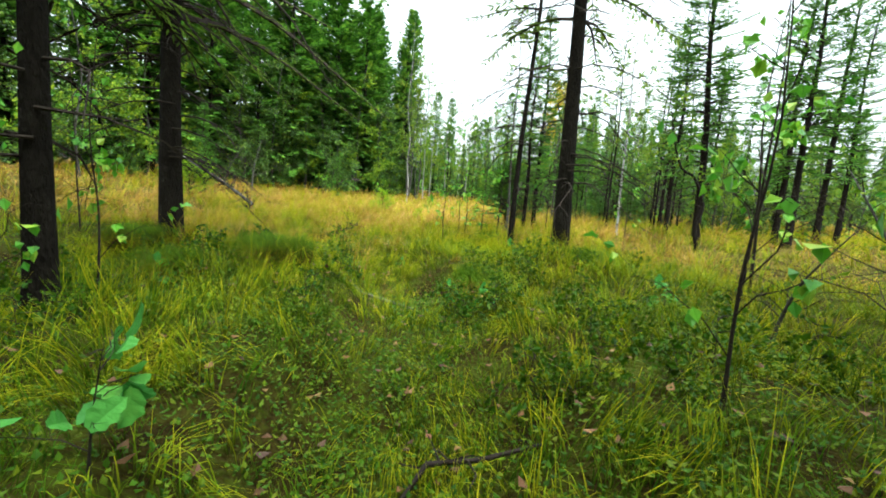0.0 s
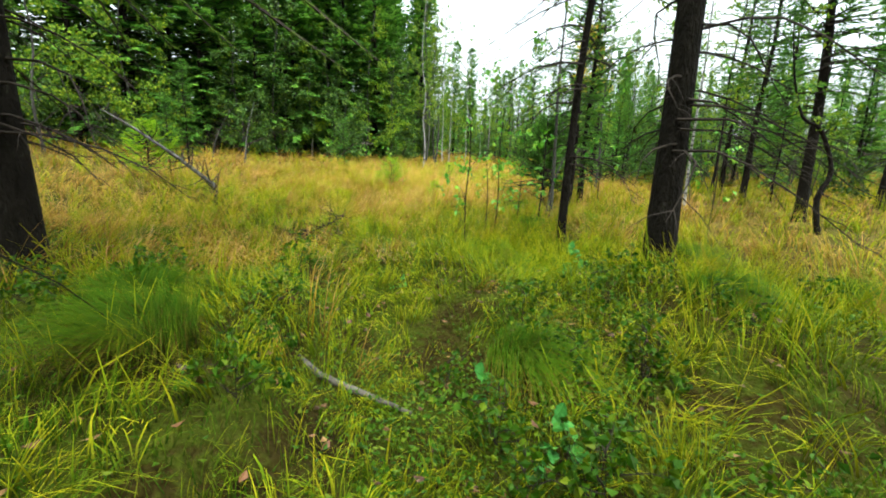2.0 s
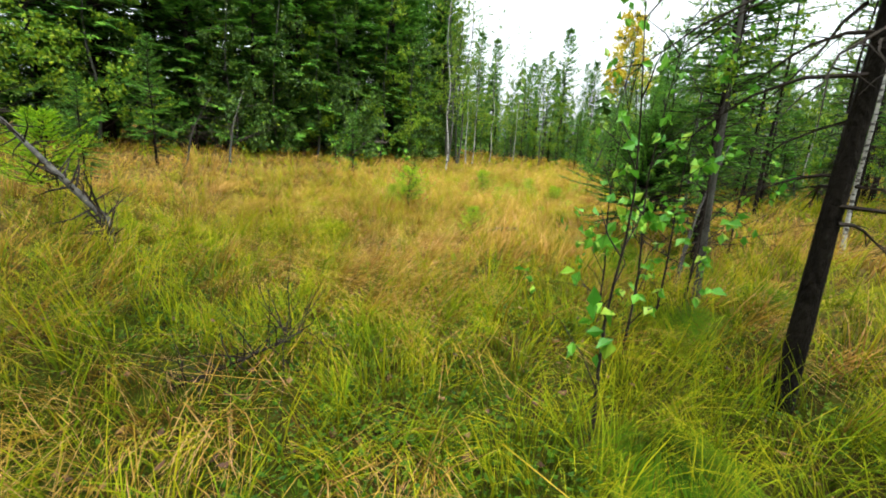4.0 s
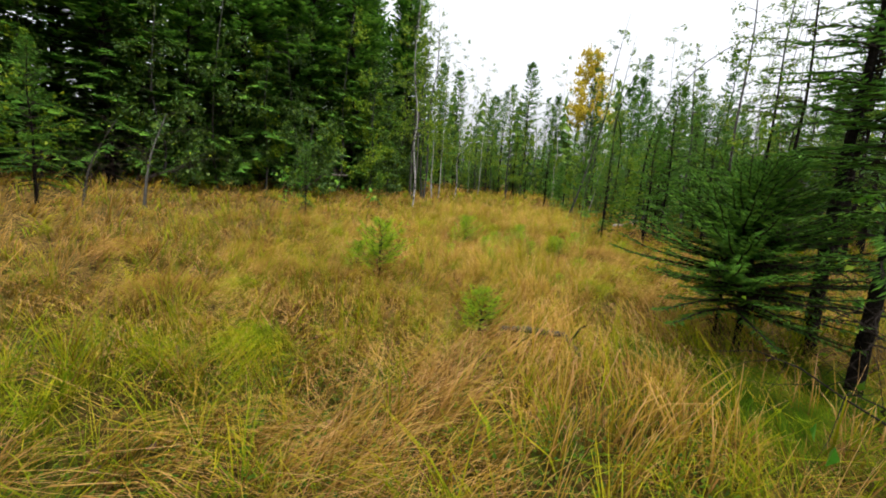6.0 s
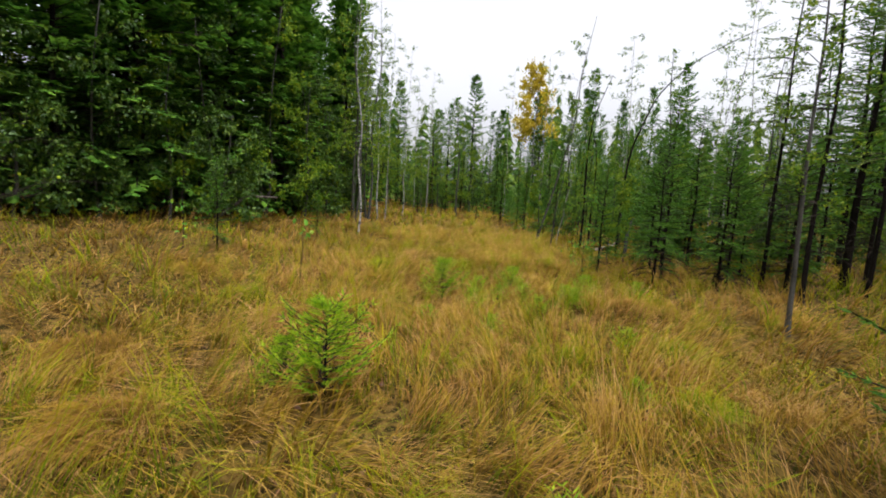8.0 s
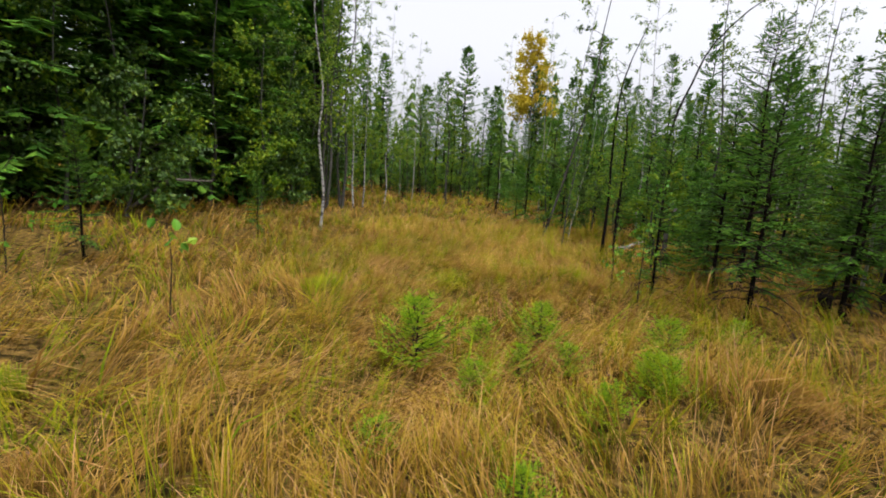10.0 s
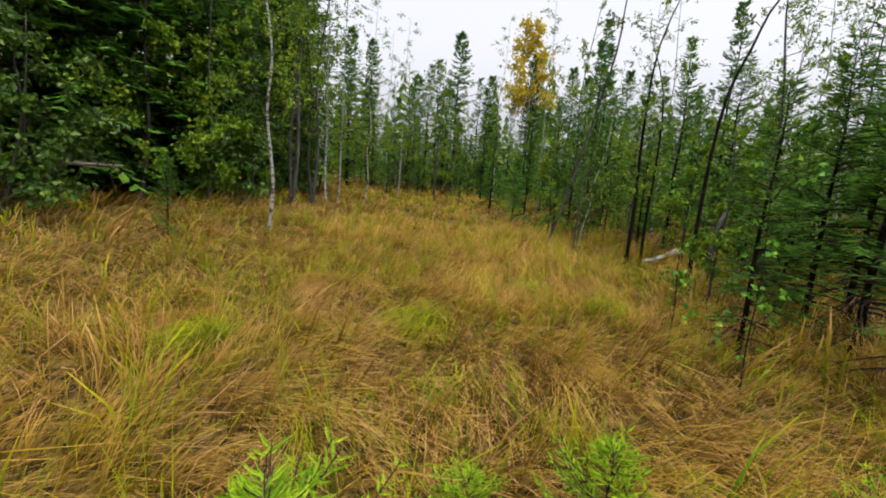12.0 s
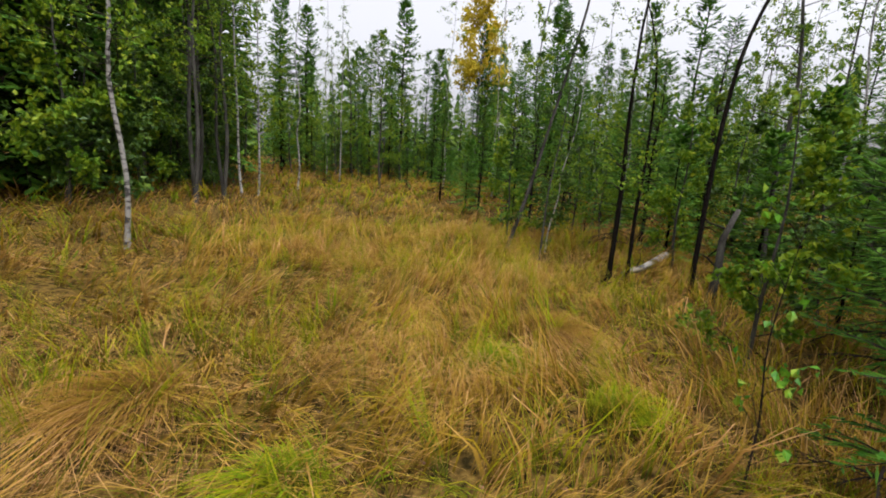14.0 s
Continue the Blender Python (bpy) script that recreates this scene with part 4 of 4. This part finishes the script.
# a bare bough of the old spruce hanging out over the track
bough = Build()
pts = [Vector(p) for p in ((0.0, 0.0, 3.0), (0.55, -0.25, 3.05), (1.15, -0.45, 2.8), (1.7, -0.55, 2.3), (2.1, -0.6, 1.75))]
bough.tube(pts, [0.022, 0.018, 0.014, 0.009, 0.003], 6, False)
for i in range(22):
    j = RNG.randrange(1, 4)
    q = pts[j].lerp(pts[j + 1], RNG.random())
    d = (Vector((0.5, RNG.uniform(-0.8, 0.8), RNG.uniform(-1.1, 0.1)))).normalized()
    l = RNG.uniform(0.15, 0.55)
    bough.tube([q, q + d * l * 0.5 + Vector((0, 0, 0.03)), q + d * l + Vector((0.03, 0, -0.1 * l))], [0.006, 0.004, 0.001], 4, False)
hang = part("dead_limb", bough, M_TWIG, old_a)
hang.matrix_basis = Matrix.Rotation(radians(-60), 4, "Z")

# crooked little tree beside the spruces
crook = leafy("crooked_tree", "crooked thin tree with forked bare limbs", [(0, 0, 0), (-0.1, 0, 0.5), (0.0, 0, 0.9), (-0.25, 0, 1.45), (-0.5, 0, 1.6), (-0.7, 0, 2.1), (-0.85, 0, 2.8)], 0.045, 83, 0.45, 9, 0.8, 260, 0.055, bark=M_BARK, category="tree", bare=0.2)
stand(crook, 5.55, 9.95)
put(bir_b, 1.75, 9.6, 100, 0.5)

# ---- saplings and small spruces ----
small = spruce("spruce_seedling", "knee-high bright green spruce seedling in dry grass", 0.70, 0.58, 0.08, 0.011, 91, material=M_NEEDLE_YOUNG, whorl=0.085, per=6, twig=0.15, fine=12, droop=-0.12, width=0.014, group="spruce seedlings")
stand(small, -1.76, 13.15)
for x, y, s, a in ((-0.85, 16.35, 0.85, 40), (-0.42, 11.7, 0.6, 90), (-0.28, 16.85, 0.5, 160), (0.22, 16.75, 0.62, 220), (0.3, 16.2, 0.42, 300), (-0.05, 16.3, 0.4, 10), (-2.1, 13.35, 0.6, 70), (0.78, 15.9, 0.5, 40), (0.35, 15.6, 0.4, 30),
                   (-0.45, 15.95, 0.5, 60), (0.9, 15.9, 0.45, 200), (-1.05, 15.4, 0.35, 120), (0.5, 13.2, 0.35, 250), (-0.35, 14.9, 0.4, 20), (1.0, 14.5, 0.4, 110), (1.3, 16.6, 0.6, 70), (2.4, 17.2, 0.5, 10), (-5.6, 10.2, 1.4, 120)):
    put(small, x, y, a, s)

sap = leafy("sapling", "thin multi-branched sapling with few bright green leaves", [(0, 0, 0), (0.02, 0, 0.5), (0.0, 0.03, 1.0), (0.06, 0, 1.7)], 0.008, 97, 0.15, 11, 0.5, 75, 0.06, bark=M_TWIG, material=M_LEAF_FRESH, category="sapling", bare=0.3, spread=0.05, rise_up=1.0, group="saplings")
stand(sap, 0.97, 8.46, 0, 0, 0, 1.15)
for x, y, s, a in ((0.84, 8.7, 0.85, 70), (0.7, 7.6, 0.95, 200), (3.9, 5.2, 1.7, 20), (4.1, 5.4, 1.9, 130), (2.38, 2.4, 0.95, 220), (-0.6, 2.3, 0.8, 300), (-1.2, 3.4, 1.0, 80), (-3.0, 5.0, 1.1, 180), (1.25, 8.9, 0.9, 310),
                   (2.75, 11.6, 1.3, 250), (4.2, 10.2, 1.2, 60), (-5.6, 18.3, 1.0, 10), (1.55, 9.3, 1.3, 330), (1.75, 18.0, 0.8, 120), (1.9, 19.1, 0.75, 10)):
    put(sap, x, y, a, s)
sap_l = leafy("sapling", "slender red-stemmed sapling with four pale leaves", [(0, 0, 0), (0.03, 0, 0.4), (0.05, 0, 0.75), (0.02, 0, 1.1)], 0.008, 101, 0.6, 3, 0.3, 9, 0.09, bark=M_TWIG, material=M_LEAF_FRESH, category="sapling", spread=0.04, broad=True)
stand(sap_l, -3.1, 17.05)
bare = leafy("bare_shrub", "leafless grey shrub with crooked spreading twigs", [(0, 0, 0), (0.1, 0, 0.5), (0.3, 0, 1.0), (0.8, 0, 1.7)], 0.03, 103, 0.15, 18, 1.3, 60, 0.05, bark=M_GREY, category="shrub", rise_up=0.6, group="bare shrubs")
stand(bare, -8.2, 15.4)
put(bare, -7.6, 16.2, 100, 1.2)
put(bare, 3.15, 2.5, 100, 0.6)
put(bare, 3.5, 4.0, 290, 0.55)
put(bare, 1.7, 10.0, 50, 0.8)

alder = leafy("alder_sapling", "small alder sapling with broad green leaves", [(0, 0, 0), (0.02, 0, 0.2), (0.05, 0.02, 0.45)], 0.006, 107, 0.2, 8, 0.30, 20, 0.11, bark=M_TWIG, material=M_LEAF_BROAD, category="sapling", spread=0.03, broad=True, group="alder saplings")
stand(alder, 0.42, 1.75, 0, 0, 0, 0.85)
for x, y, s, a in ((0.8, 1.52, 0.62, 80), (1.02, 1.56, 0.5, 200), (1.75, 6.6, 0.7, 20), (0.3, 6.4, 0.35, 0), (1.18, 4.8, 0.55, 60), (1.45, 4.35, 0.6, 10), (2.9, 4.4, 0.7, 10), (-0.9, 3.7, 0.6, 90)):
    put(alder, x, y, a, s)

berry = leafy("bilberry_bush", "low leafy bilberry bush on mossy ground", [(0, 0, 0), (0.01, 0, 0.1), (0.0, 0.02, 0.3)], 0.003, 109, 0.1, 10, 0.24, 120, 0.042, bark=M_TWIG, material=M_BERRY, category="bush", spread=0.07, group="bilberry bushes")
stand(berry, 0.9, 5.1)
for i in range(84):
    y = RNG.uniform(2.4, 6.4)
    x = RNG.choice((RNG.uniform(1.3, 3.4), RNG.uniform(1.2, 2.5), RNG.uniform(1.2, 2.2), RNG.uniform(-2.2, 0.4)))
    if abs(x - float(line_x(y))) < 0.35:
        continue
    put(berry, x, y, RNG.uniform(0, 360), RNG.uniform(0.6, 1.15))

# low herb layer in the hollow
herb = Build()
for i in range(95000):
    y = RNG.uniform(1.2, 10.5)
    x = float(line_x(y)) + RNG.gauss(0, 1.9)
    if math.sin(2.3 * x + 1.1 * y) * math.sin(1.9 * y - 0.8 * x) + RNG.gauss(0, 0.45) < 0:
        continue
    d = Vector((RNG.uniform(-1, 1), RNG.uniform(-1, 1), RNG.uniform(-0.1, 0.6))).normalized()
    l = RNG.uniform(0.012, 0.036)
    herb.leaf(Vector((x, y, gz(x, y) + RNG.uniform(0.01, 0.14))), d, d.cross(Vector((0, 0, 1))).normalized(), l, l * 0.6)
tagged(new("herb_layer", herb.mesh("herb_layer", M_BERRY)), "low carpet of small green and yellow herb leaves", "herbs", kind="stuff")

# withered leaves on the ground
lit = Build()
for i in range(1100):
    y = RNG.uniform(1.5, 9) if i % 3 else RNG.uniform(9, 20)
    x = float(line_x(y)) + RNG.gauss(0, 1.6)
    d = Vector((RNG.uniform(-1, 1), RNG.uniform(-1, 1), RNG.uniform(-0.2, 0.3))).normalized()
    lit.leaf(Vector((x, y, gz(x, y) + RNG.uniform(0.02, 0.12))), d, d.cross(Vector((0, 0, 1))).normalized(), RNG.uniform(0.03, 0.065), RNG.uniform(0.02, 0.045))
tagged(new("fallen_leaves", lit.mesh("fallen_leaves", M_LEAF_BROWN)), "scattered withered brown and yellow leaves on the grass", "leaves", kind="stuff")

# ---- distant woods all round ----
far = Build()
for i in range(420):
    a = 2 * math.pi * i / 420 + RNG.uniform(-0.01, 0.01)
    rr = RNG.uniform(46, 85)
    cx, cy = 2 + rr * math.cos(a), 18 + rr * math.sin(a)
    h = RNG.uniform(5, 15)
    base = gz(cx, cy) - 0.3
    for k in range(11):
        s = k / 11
        z = base + h * (0.08 + 0.9 * s)
        R = 0.19 * h * (1 - s) ** 0.9 + 0.12
        m = 7
        for j in range(m):
            an = 2 * math.pi * (j + RNG.random()) / m
            o = Vector((math.cos(an), math.sin(an), 0))
            sd = Vector((-o.y, o.x, 0)) * R * 0.38
            p = Vector((cx, cy, z + h * 0.06))
            q = len(far.v)
            e = p + o * R * RNG.uniform(0.7, 1.2) + Vector((0, 0, -h * RNG.uniform(0.05, 0.12)))
            far.v += [p, p.lerp(e, 0.6) + sd, e, p.lerp(e, 0.6) - sd]
            far.f += [(q, q + 1, q + 2), (q, q + 2, q + 3)]
tagged(new("distant_woods", far.mesh("distant_woods", M_FAR)), "far belt of dark spruce and birch woods round the bog", "woods", kind="stuff")
